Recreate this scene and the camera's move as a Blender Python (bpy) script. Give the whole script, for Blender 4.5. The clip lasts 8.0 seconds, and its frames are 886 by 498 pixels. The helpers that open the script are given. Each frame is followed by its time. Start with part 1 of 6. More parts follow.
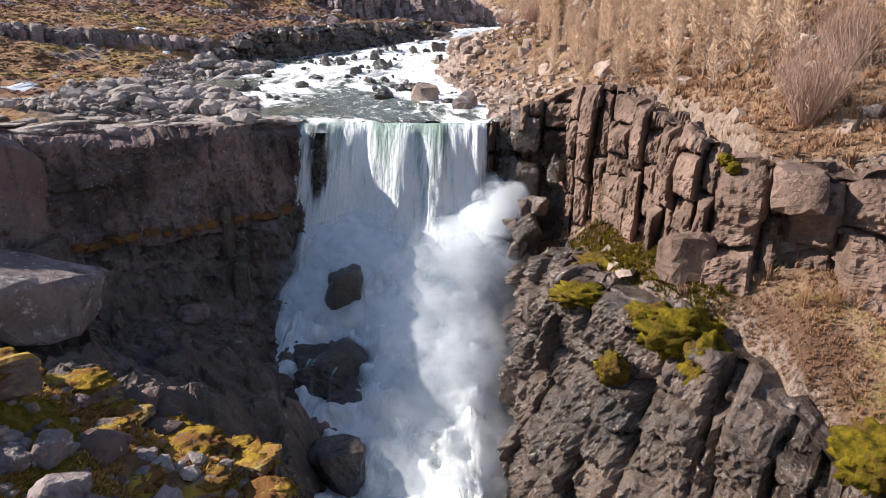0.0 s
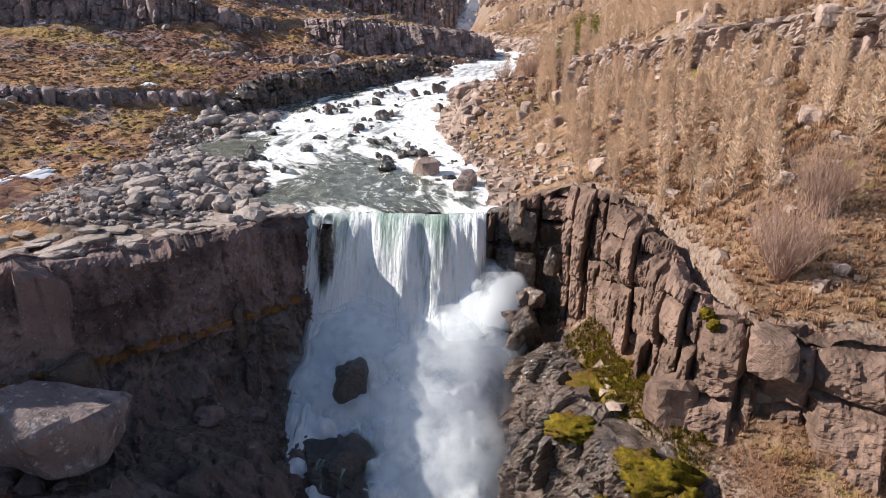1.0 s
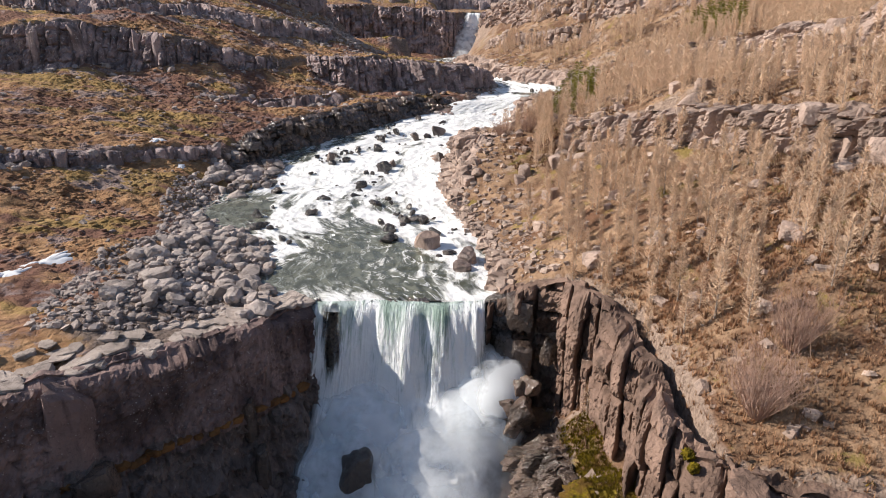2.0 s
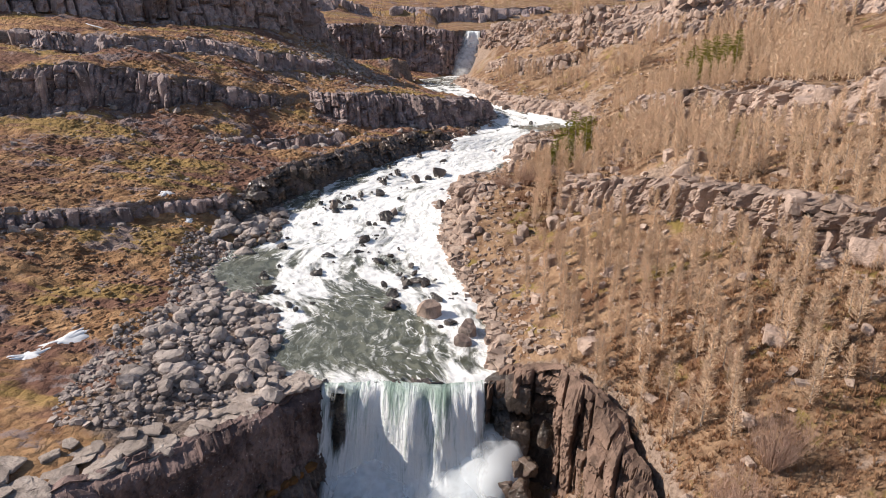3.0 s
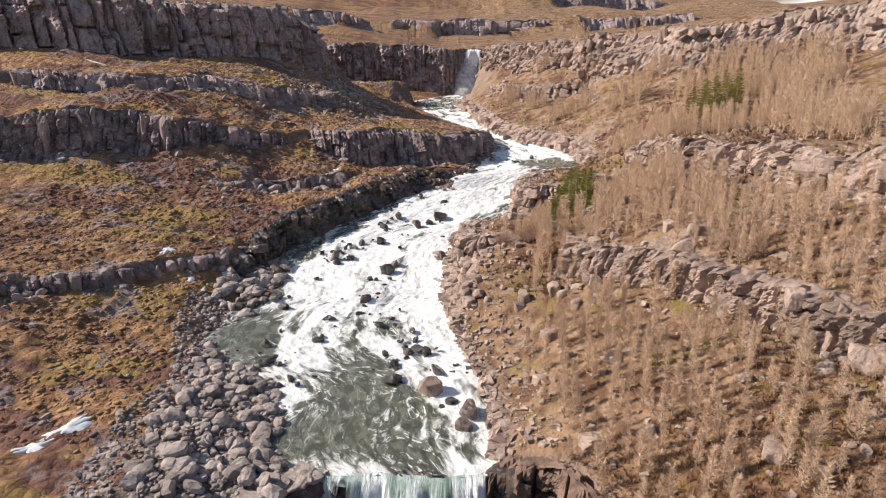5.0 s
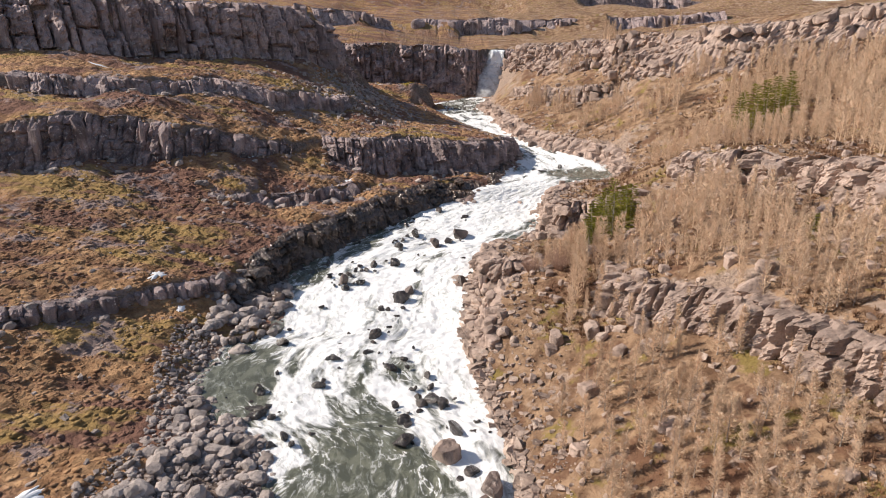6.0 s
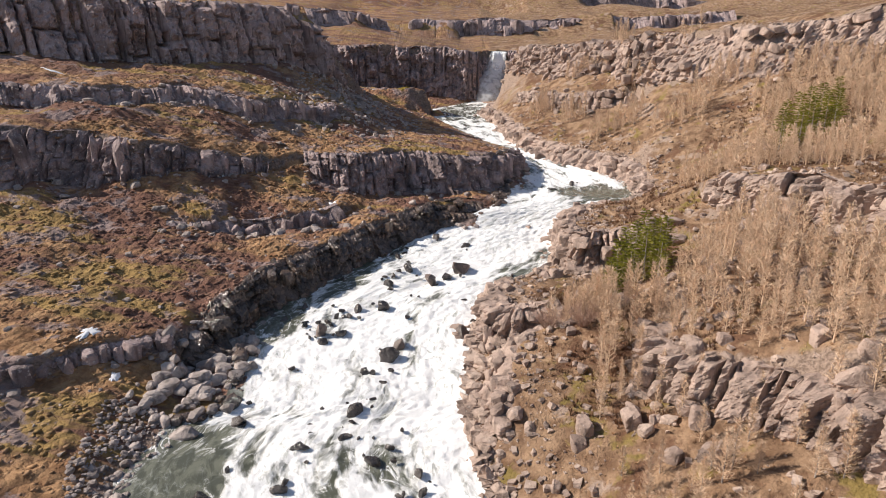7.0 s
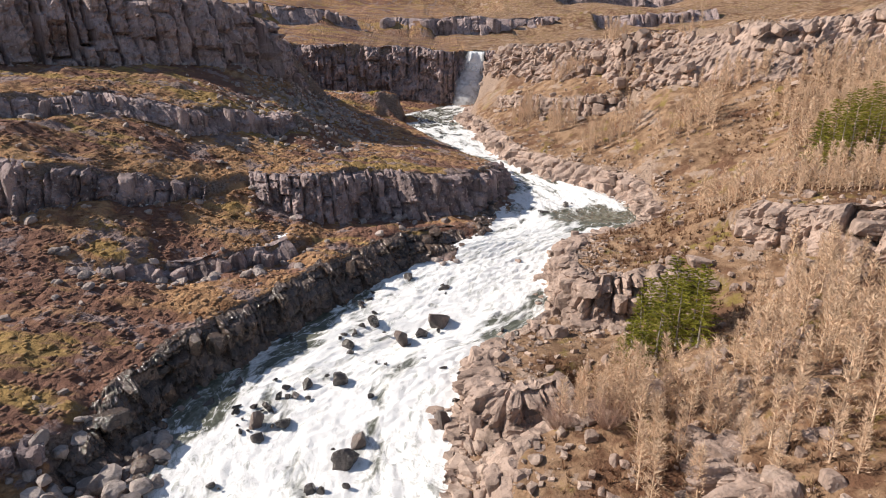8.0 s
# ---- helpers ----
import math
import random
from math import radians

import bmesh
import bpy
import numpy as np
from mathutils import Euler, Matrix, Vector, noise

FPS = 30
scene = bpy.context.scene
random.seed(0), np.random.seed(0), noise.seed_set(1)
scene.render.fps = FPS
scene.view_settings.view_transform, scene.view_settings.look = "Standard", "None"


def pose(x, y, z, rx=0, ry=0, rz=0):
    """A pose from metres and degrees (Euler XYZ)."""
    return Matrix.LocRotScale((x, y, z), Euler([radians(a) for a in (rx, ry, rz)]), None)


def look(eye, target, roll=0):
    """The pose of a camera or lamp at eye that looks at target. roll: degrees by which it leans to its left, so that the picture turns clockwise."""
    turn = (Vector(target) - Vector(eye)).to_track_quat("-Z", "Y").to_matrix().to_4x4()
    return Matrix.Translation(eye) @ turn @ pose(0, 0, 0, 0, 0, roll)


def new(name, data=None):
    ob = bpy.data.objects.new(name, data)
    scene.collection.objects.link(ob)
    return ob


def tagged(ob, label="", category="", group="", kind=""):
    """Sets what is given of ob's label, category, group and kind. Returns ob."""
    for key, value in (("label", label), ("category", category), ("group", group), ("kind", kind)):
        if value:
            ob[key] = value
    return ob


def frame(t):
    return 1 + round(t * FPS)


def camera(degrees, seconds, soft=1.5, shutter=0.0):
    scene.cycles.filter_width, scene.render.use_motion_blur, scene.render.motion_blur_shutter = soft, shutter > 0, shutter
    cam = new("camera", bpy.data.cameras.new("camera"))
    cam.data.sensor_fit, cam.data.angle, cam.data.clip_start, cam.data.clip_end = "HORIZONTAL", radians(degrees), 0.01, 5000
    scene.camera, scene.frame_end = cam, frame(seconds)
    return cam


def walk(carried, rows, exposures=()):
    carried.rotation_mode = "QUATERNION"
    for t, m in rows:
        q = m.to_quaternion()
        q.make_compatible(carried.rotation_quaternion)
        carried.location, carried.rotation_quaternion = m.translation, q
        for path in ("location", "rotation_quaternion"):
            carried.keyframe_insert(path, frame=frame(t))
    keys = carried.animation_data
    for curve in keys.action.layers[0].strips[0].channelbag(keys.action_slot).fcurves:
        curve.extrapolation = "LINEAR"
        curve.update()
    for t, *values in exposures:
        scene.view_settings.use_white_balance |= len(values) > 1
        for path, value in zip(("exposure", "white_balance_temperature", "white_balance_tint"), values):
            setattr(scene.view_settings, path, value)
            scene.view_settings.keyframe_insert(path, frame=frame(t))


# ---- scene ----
cam = camera(70.7, 8.0, soft=1.05)
# seconds, eye x y z, yaw, pitch, roll
ROWS = [
    (0.0, 0.0, 0.0, 4.0, 0.0, -18.0, 0.0),
    (0.5, -0.03, 0.06, 6.62, 0.0, -18.03, -0.08),
    (1.0, -0.078, 0.038, 9.457, 0.0, -18.01, -0.15),
    (1.5, -0.09, 0.022, 12.358, -0.01, -18.02, -0.19),
    (3.0, -0.192, 0.039, 21.15, -0.02, -17.99, -0.25),
    (3.5, -0.234, 0.037, 24.1, -0.04, -17.98, -0.28),
    (4.0, -0.258, 0.026, 26.779, -0.06, -17.98, -0.28),
    (4.2, -0.25, 0.035, 27.03, -0.04, -17.98, -0.28),
    (5.3, -0.18, 3.615, 27.206, 0.17, -17.95, -0.33),
    (5.5, -0.198, 5.298, 27.217, 1.41, -17.97, -0.34),
    (6.0, -0.198, 10.242, 27.346, 2.01, -17.96, -0.41),
    (6.5, -0.216, 16.0, 27.5, 2.01, -17.93, -0.5),
    (7.0, -0.3, 22.582, 27.658, 2.01, -17.91, -0.56),
    (7.5, -0.384, 29.976, 27.697, 1.98, -17.92, -0.58),
    (7.7, -0.384, 32.8, 27.69, 1.96, -17.93, -0.58),
    (7.8, -0.382, 34.2, 27.685, 1.66, -17.94, -0.59),
    (7.9, -0.38, 35.6, 27.68, 0.88, -17.95, -0.6),
    (8.0, -0.378, 36.978, 27.674, -0.21, -17.96, -0.61),
]
walk(cam, [(t, pose(x, y, z, 90 + pitch, 0, yaw) @ pose(0, 0, 0, 0, 0, roll)) for t, x, y, z, yaw, pitch, roll in ROWS], exposures=[(0.0, 0.56, 6550, 12.5), (1.5, 0.36, 6750, 13), (3.5, 0.22, 6950, 13.5)])

# ---------------------------------------------------------------- light
SUN_EL, SUN_AZ = 34.0, -83.0          # height, and bearing from +y towards +x
world = bpy.data.worlds.new("sky")
scene.world = world
world.use_nodes = True
wn = world.node_tree.nodes
sky = wn.new("ShaderNodeTexSky")
sky.sky_type, sky.sun_disc = "NISHITA", False
sky.sun_elevation, sky.sun_rotation = radians(SUN_EL), radians(SUN_AZ)
sky.air_density, sky.dust_density = 1.0, 0.6
world.node_tree.links.new(sky.outputs[0], wn["Background"].inputs[0])
wn["Background"].inputs[1].default_value = 0.096
sun = new("sun", bpy.data.lights.new("sun", "SUN"))
sun.data.energy, sun.data.angle, sun.data.color = 5.0, radians(0.53), (1.0, 0.95, 0.87)
el, az = radians(SUN_EL), radians(SUN_AZ)
sun.matrix_world = look((0, 0, 0), (-math.sin(az) * math.cos(el), -math.cos(az) * math.cos(el), -math.sin(el)))


# ---------------------------------------------------------------- materials
class Nodes:
    """Short names for building a node material."""

    def __init__(self, name):
        self.mat = bpy.data.materials.new(name)
        self.mat.use_nodes = True
        self.tree = self.mat.node_tree
        self.bsdf = self.tree.nodes["Principled BSDF"]
        self.geo = self.tree.nodes.new("ShaderNodeNewGeometry")
        self.pos = self.geo.outputs["Position"]

    def put(self, socket, value):
        if hasattr(value, "is_output"):
            self.tree.links.new(value, socket)
        elif isinstance(value, tuple) and len(value) == 3 and socket.type == "RGBA":
            socket.default_value = (*value, 1)
        else:
            socket.default_value = value

    def noise(self, scale, detail=4.0, rough=0.55, vec=None, distort=0.0):
        n = self.tree.nodes.new("ShaderNodeTexNoise")
        self.put(n.inputs["Vector"], vec or self.pos)
        n.inputs["Scale"].default_value, n.inputs["Detail"].default_value = scale, detail
        n.inputs["Roughness"].default_value, n.inputs["Distortion"].default_value = rough, distort
        return n.outputs["Fac"]

    def cells(self, scale, feature="F1", vec=None, out="Distance"):
        n = self.tree.nodes.new("ShaderNodeTexVoronoi")
        n.feature = feature
        self.put(n.inputs["Vector"], vec or self.pos)
        n.inputs["Scale"].default_value = scale
        return n.outputs[out]

    def ramp(self, value, low, high, a=0.0, b=1.0):
        n = self.tree.nodes.new("ShaderNodeMapRange")
        n.interpolation_type = "SMOOTHSTEP"
        for i, v in enumerate((value, low, high, a, b)):
            self.put(n.inputs[i], v)
        return n.outputs[0]

    def math(self, op, a, b=0.0):
        n = self.tree.nodes.new("ShaderNodeMath")
        n.operation = op
        self.put(n.inputs[0], a), self.put(n.inputs[1], b)
        return n.outputs[0]

    def mix(self, fac, a, b, blend="MIX"):
        n = self.tree.nodes.new("ShaderNodeMix")
        n.data_type, n.blend_type = "RGBA", blend
        self.put(n.inputs[0], fac), self.put(n.inputs[6], a), self.put(n.inputs[7], b)
        return n.outputs[2]

    def stretch(self, x, y, z, vec=None):
        n = self.tree.nodes.new("ShaderNodeVectorMath")
        n.operation = "MULTIPLY"
        self.put(n.inputs[0], vec or self.pos)
        n.inputs[1].default_value = (x, y, z)
        return n.outputs[0]

    def attr(self, name, vector=False):
        n = self.tree.nodes.new("ShaderNodeAttribute")
        n.attribute_name = name
        return n.outputs["Vector" if vector else "Fac"]

    def up(self):
        n = self.tree.nodes.new("ShaderNodeSeparateXYZ")
        self.put(n.inputs[0], self.geo.outputs["Normal"])
        return n.outputs[2]

    def chance(self):
        return self.tree.nodes.new("ShaderNodeObjectInfo").outputs["Random"]

    def island(self):
        return self.geo.outputs["Random Per Island"]

    def bump(self, height, strength=0.5, distance=0.1):
        n = self.tree.nodes.new("ShaderNodeBump")
        n.inputs["Strength"].default_value, n.inputs["Distance"].default_value = strength, distance
        self.put(n.inputs["Height"], height)
        self.tree.links.new(n.outputs[0], self.bsdf.inputs["Normal"])

    def done(self, colour, rough=0.9, spec=0.3):
        self.put(self.bsdf.inputs["Base Color"], colour)
        self.put(self.bsdf.inputs["Roughness"], rough)
        self.put(self.bsdf.inputs["Specular IOR Level"], spec)
        return self.mat


def rock_material(name, dark, light, lichen=(0.45, 0.43, 0.38), lichen_at=0.62, moss=None, rough=0.85, per="chance", specks=0.25):
    n = Nodes(name)
    pick = n.chance() if per == "chance" else n.island()
    big, fine = n.noise(0.35, 5), n.noise(5.0, 6, 0.65)
    c = n.mix(n.ramp(big, 0.3, 0.7), dark, light)
    c = n.mix(n.math("MULTIPLY", pick, 0.45), c, tuple(v * 1.35 for v in light))
    c = n.mix(n.ramp(fine, 0.5, 0.85, 0.0, 0.8), c, tuple(v * 0.5 for v in dark))
    c = n.mix(n.ramp(n.noise(1.4, 6, 0.7), 0.55, 0.75, 0.0, 0.6), c, tuple(v * 0.6 for v in dark))
    c = n.mix(n.ramp(n.noise(2.2, 6, 0.7), lichen_at, lichen_at + 0.1), c, lichen)
    speck = n.math("MULTIPLY", n.ramp(n.cells(5.0, "F1"), 0.10, 0.22, 1.0, 0.0), n.ramp(n.noise(0.9, 4), 0.45, 0.6))
    c = n.mix(n.math("MULTIPLY", speck, specks), c, lichen)
    streaks = n.ramp(n.noise(1.0, 5, 0.6, n.stretch(1.3, 1.3, 0.22)), 0.48, 0.72, 0.0, 0.75)
    c = n.mix(streaks, c, tuple(v * 0.5 for v in dark))
    if moss:
        grows = n.math("MULTIPLY", n.ramp(n.up(), 0.25, 0.6), n.ramp(n.noise(0.8, 5), 0.34, 0.5))
        c = n.mix(grows, c, n.mix(n.ramp(n.noise(1.3, 5), 0.4, 0.6), tuple(v * k for v, k in zip(moss, (0.95, 0.74, 1.2))), tuple(v * 1.35 for v in moss)))
    crack = n.ramp(n.cells(1.1, "DISTANCE_TO_EDGE"), 0.0, 0.05)
    coarse = n.noise(1.7, 6, 0.65, None, 0.4)
    n.bump(n.math("ADD", n.math("MULTIPLY", fine, 0.45), n.math("ADD", coarse, n.math("MULTIPLY", crack, 0.015))), 0.9, 0.22)
    return n.done(c, rough, 0.3 if rough > 0.4 else 0.75)


BASALT = rock_material("weathered basalt", (0.11, 0.082, 0.082), (0.42, 0.325, 0.315), (0.56, 0.5, 0.47), 0.57)
BASALT_WARM = rock_material("sunlit tan basalt", (0.20, 0.145, 0.12), (0.48, 0.36, 0.30), (0.60, 0.52, 0.46))
BASALT_GREY = rock_material("grey river boulder", (0.21, 0.175, 0.16), (0.47, 0.40, 0.365), (0.5, 0.47, 0.42), 0.6)
RUBBLE = rock_material("grey rubble", (0.20, 0.165, 0.15), (0.46, 0.385, 0.35), (0.5, 0.47, 0.42), 0.6, per="island")
SCREE = rock_material("tan scree", (0.23, 0.165, 0.135), (0.52, 0.40, 0.33), (0.62, 0.55, 0.48), 0.6, per="island")
# wet gorge rock; on the left bank its darkness stands in for shade
WET_OR_SHADED = rock_material("wet black basalt", (0.035, 0.026, 0.021), (0.15, 0.105, 0.082), (0.30, 0.215, 0.16), 0.6, rough=0.2, specks=0.6)
GORGE = rock_material("brown gorge basalt", (0.085, 0.054, 0.041), (0.31, 0.205, 0.158), (0.42, 0.36, 0.31), 0.63)
WALL = rock_material("gorge wall basalt", (0.10, 0.066, 0.062), (0.31, 0.215, 0.196), (0.55, 0.5, 0.47), 0.64, specks=0.8)
BLACK = rock_material("black drenched basalt", (0.022, 0.019, 0.018), (0.085, 0.068, 0.06), (0.15, 0.125, 0.11), 0.66, rough=0.2)
MOSSY = rock_material("mossy boulder", (0.12, 0.09, 0.078), (0.30, 0.235, 0.20), (0.48, 0.42, 0.39), 0.6, moss=(0.34, 0.225, 0.035))


def heath_colour(n, mid, fine):
    heath = n.mix(n.ramp(mid, 0.32, 0.66), (0.23, 0.122, 0.066), (0.48, 0.29, 0.158))
    heath = n.mix(n.ramp(n.noise(0.075, 6, 0.6, n.stretch(0.8, 2.2, 1)), 0.44, 0.54, 0.0, 0.9), heath, n.mix(fine, (0.12, 0.062, 0.052), (0.28, 0.15, 0.115)))
    heath = n.mix(n.ramp(n.noise(0.07, 7, 0.64, n.stretch(0.7, 2.4, 1)), 0.535, 0.60, 0.0, 0.85), heath, n.mix(mid, (0.24, 0.155, 0.052), (0.46, 0.315, 0.13)))
    heath = n.mix(n.ramp(n.noise(0.14, 7, 0.7, n.stretch(1.3, 1.6, 1)), 0.54, 0.6, 0.0, 0.9), heath, n.mix(fine, (0.19, 0.14, 0.135), (0.40, 0.31, 0.295)))
    return heath


def ground_material():
    n = Nodes("heath, dry grass and rock")
    dry, bare = n.attr("dry"), n.attr("bare")
    mid, fine = n.noise(0.7, 5, 0.6), n.noise(4.5, 6, 0.65)
    heath = heath_colour(n, mid, fine)
    grass = n.mix(n.ramp(mid, 0.3, 0.68), (0.165, 0.094, 0.058), (0.41, 0.27, 0.172))
    grass = n.mix(n.ramp(n.noise(0.3, 6, 0.65), 0.56, 0.63, 0.0, 0.85), grass, n.mix(fine, (0.16, 0.115, 0.03), (0.34, 0.26, 0.09)))
    # dark patches: brown heather, and shade beneath plants put into the colour
    grass = n.mix(n.ramp(n.noise(0.16, 6, 0.68), 0.53, 0.6, 0.0, 0.9), grass, n.mix(fine, (0.085, 0.043, 0.028), (0.25, 0.135, 0.085)))
    grass = n.mix(n.ramp(n.noise(0.21, 6, 0.68), 0.57, 0.63, 0.0, 0.9), grass, n.mix(fine, (0.29, 0.21, 0.165), (0.54, 0.415, 0.335)))
    c = n.mix(dry, heath, grass)
    stone = n.mix(n.ramp(fine, 0.3, 0.7), n.mix(dry, (0.12, 0.09, 0.075), (0.19, 0.135, 0.105)), n.mix(dry, (0.33, 0.255, 0.215), (0.46, 0.345, 0.275)))
    stone = n.mix(n.attr("wet"), stone, n.mix(n.ramp(fine, 0.3, 0.7), (0.055, 0.044, 0.039), (0.16, 0.125, 0.107)))
    steep = n.ramp(n.up(), 0.62, 0.80, 1.0, 0.0)
    c = n.mix(n.math("MAXIMUM", steep, n.ramp(n.math("ADD", bare, n.math("MULTIPLY", mid, 0.5)), 0.62, 0.85)), c, stone)
    c = n.mix(n.ramp(fine, 0.52, 0.8, 0.0, 0.42), c, (0.06, 0.038, 0.024))
    cushion = n.ramp(n.math("ADD", n.attr("moss"), n.math("MULTIPLY", mid, 0.6)), 0.65, 0.9)
    c = n.mix(cushion, c, n.mix(n.ramp(fine, 0.3, 0.7), (0.13, 0.095, 0.014), (0.30, 0.22, 0.035)))
    c = n.mix(n.attr("snow"), c, (0.8, 0.82, 0.85))
    mounds = n.math("MULTIPLY", n.math("MULTIPLY", n.cells(1.25), -1.3), n.ramp(dry, 0.2, 0.8, 1.0, 0.25))
    n.bump(n.math("ADD", n.math("ADD", n.math("MULTIPLY", mid, 1.0), mounds), n.math("MULTIPLY", fine, 0.8)), 0.85, 0.4)
    return n.done(c, 0.95, 0.1)


def tussock_material():
    n = Nodes("heath tussock")
    mid, fine = n.noise(0.7, 5, 0.6), n.noise(4.5, 6, 0.65)
    c = n.mix(n.math("MULTIPLY", n.island(), 0.2), heath_colour(n, mid, fine), (0.40, 0.28, 0.19))
    n.bump(n.noise(7.0, 5, 0.7), 0.8, 0.12)
    return n.done(c, 0.95, 0.1)


def water_material():
    n = Nodes("rapid river water")
    flow, foam = n.attr("flow", True), n.attr("foam")
    wander = n.noise(0.22, 4, 0.55)
    streak = n.ramp(n.noise(1.0, 5, 0.56, n.stretch(0.38, 0.16, 1, flow), 0.7), 0.28, 0.72)
    lace = n.ramp(n.noise(1.0, 6, 0.62, n.stretch(1.2, 0.62, 1, flow), 0.8), 0.28, 0.72)
    mix = n.math("ADD", n.math("MULTIPLY", streak, 0.5), n.math("ADD", n.math("MULTIPLY", lace, 0.2), n.math("MULTIPLY", wander, 0.3)))
    f = n.ramp(n.math("ADD", n.math("ADD", mix, foam), -1.0), -0.16, 0.12)
    strand = n.ramp(n.math("ABSOLUTE", n.math("ADD", n.noise(1.0, 5, 0.6, n.stretch(0.34, 0.17, 1, flow), 1.8), -0.5)), 0.0, 0.035, 1.0, 0.0)
    f = n.math("MAXIMUM", f, n.math("MULTIPLY", strand, n.math("MULTIPLY", n.ramp(lace, 0.25, 0.7), n.ramp(foam, -0.05, 0.35, 0.0, 1.0))))
    deep = n.mix(n.ramp(lace, 0.2, 0.8), (0.084, 0.087, 0.062), (0.168, 0.172, 0.128))
    c = n.mix(f, deep, (0.91, 0.915, 0.91))
    churn = n.noise(1.0, 8, 0.74, n.stretch(1.6, 0.9, 1, flow), 1.1)
    # grey-green patches in the foam, with the shade of wave hollows painted in
    hollow_shade = n.math("MULTIPLY", n.ramp(churn, 0.5, 0.66), n.ramp(n.noise(1.0, 5, 0.6, n.stretch(0.2, 0.09, 1, flow), 0.8), 0.42, 0.6, 0.16, 0.85))
    c = n.mix(hollow_shade, c, n.mix(lace, (0.20, 0.215, 0.18), (0.55, 0.57, 0.53)))
    n.bump(n.math("MULTIPLY", n.math("ADD", n.math("MULTIPLY", churn, 1.5), n.math("MULTIPLY", n.noise(4.5, 6, 0.68), 0.7)), n.ramp(f, 0, 1, 0.2, 1.0)), 0.42, 0.22)
    return n.done(c, n.ramp(f, 0, 1, 0.16, 0.8), 0.5)


def fall_material():
    n = Nodes("falling white water")
    flow, body = n.attr("flow", True), n.attr("foam")
    streak = n.ramp(n.noise(1.0, 6, 0.62, n.stretch(1.3, 0.12, 1, flow), 0.5), 0.28, 0.72)
    fine = n.ramp(n.noise(1.0, 6, 0.65, n.stretch(6.0, 0.5, 1, flow), 0.6), 0.28, 0.72)
    mix = n.math("ADD", n.math("MULTIPLY", streak, 0.55), n.math("MULTIPLY", fine, 0.45))
    f = n.ramp(n.math("ADD", n.math("ADD", mix, body), -1.0), -0.25, 0.3)
    c = n.mix(f, n.mix(streak, (0.20, 0.29, 0.25), (0.56, 0.67, 0.62)), (0.93, 0.955, 0.97))
    billow = n.noise(0.55, 7, 0.66, None, 0.6)
    c = n.mix(n.ramp(billow, 0.5, 0.68, 0.0, 0.45), c, (0.62, 0.70, 0.77))
    n.bump(n.math("ADD", mix, n.math("MULTIPLY", billow, 2.0)), 0.6, 0.35)
    n.done(c, 0.7, 0.2)
    make, link = n.tree.nodes.new, n.tree.links.new
    clear, out = make("ShaderNodeBsdfTransparent"), make("ShaderNodeMixShader")
    torn = n.math("ADD", n.attr("whole"), n.math("MULTIPLY", n.math("ADD", mix, -0.5), 1.1))
    n.put(out.inputs[0], n.ramp(torn, -0.05, 0.95))
    link(clear.outputs[0], out.inputs[1]), link(n.bsdf.outputs[0], out.inputs[2])
    link(out.outputs[0], n.tree.nodes["Material Output"].inputs[0])
    return n.mat


def spray_material():
    n = Nodes("drifting spray")
    veil = n.noise(0.6, 5, 0.58, None, 0.1)
    amount = n.math("MULTIPLY", n.attr("thick"), n.ramp(veil, 0.15, 0.64))
    make = n.tree.nodes.new
    drops, glow, clear, both, out = (make("ShaderNode" + k) for k in ("BsdfDiffuse", "BsdfTranslucent", "BsdfTransparent", "MixShader", "MixShader"))
    for node in (drops, glow):
        node.inputs["Color"].default_value = (0.93, 0.97, 1.0, 1)
    link = n.tree.links.new
    link(drops.outputs[0], both.inputs[1]), link(glow.outputs[0], both.inputs[2])
    link(clear.outputs[0], out.inputs[1]), link(both.outputs[0], out.inputs[2])
    n.put(out.inputs[0], amount)
    link(out.outputs[0], n.tree.nodes["Material Output"].inputs[0])
    n.tree.nodes.remove(n.bsdf)
    return n.mat


GROUND, WATER, FALL, SPRAY = ground_material(), water_material(), fall_material(), spray_material()


def plain(name, a, b, scale=6.0, rough=0.9, spec=0.2):
    n = Nodes(name)
    c = n.mix(n.ramp(n.noise(scale, 4), 0.3, 0.7), a, b)
    c = n.mix(n.math("MULTIPLY", n.chance(), 0.35), c, tuple(min(1, v * 1.5) for v in b))
    return n.done(c, rough, spec)


BARK = plain("pale larch bark", (0.24, 0.2, 0.17), (0.42, 0.37, 0.33))
TWIG = plain("straw larch twigs", (0.47, 0.335, 0.235), (0.70, 0.515, 0.375), 1.5)
TWIG_GREY = plain("pinkish grey bush twigs", (0.25, 0.155, 0.12), (0.42, 0.285, 0.225), 1.5)
NEEDLE = plain("spruce needles", (0.085, 0.09, 0.016), (0.25, 0.235, 0.035), 1.2)


def moss_material(name, a, b, brown, brown_at=0.5):
    n = Nodes(name)
    c = n.mix(n.ramp(n.noise(3.0, 6, 0.7), 0.3, 0.7), a, b)
    c = n.mix(n.ramp(n.noise(0.9, 6, 0.7), brown_at, brown_at + 0.12, 0.0, 0.9), c, brown)
    n.bump(n.noise(9.0, 5, 0.7), 0.9, 0.12)
    return n.done(c, 0.95, 0.1)


MOSS = moss_material("bright cushion moss", (0.055, 0.045, 0.006), (0.25, 0.18, 0.016), (0.13, 0.075, 0.022))
GOLD_MOSS = moss_material("golden moss", (0.20, 0.115, 0.02), (0.50, 0.32, 0.045), (0.24, 0.11, 0.045), 0.43)
GRASSY = plain("dry grass tuft", (0.36, 0.22, 0.125), (0.58, 0.39, 0.25), 0.8)

HEATHY = tussock_material()
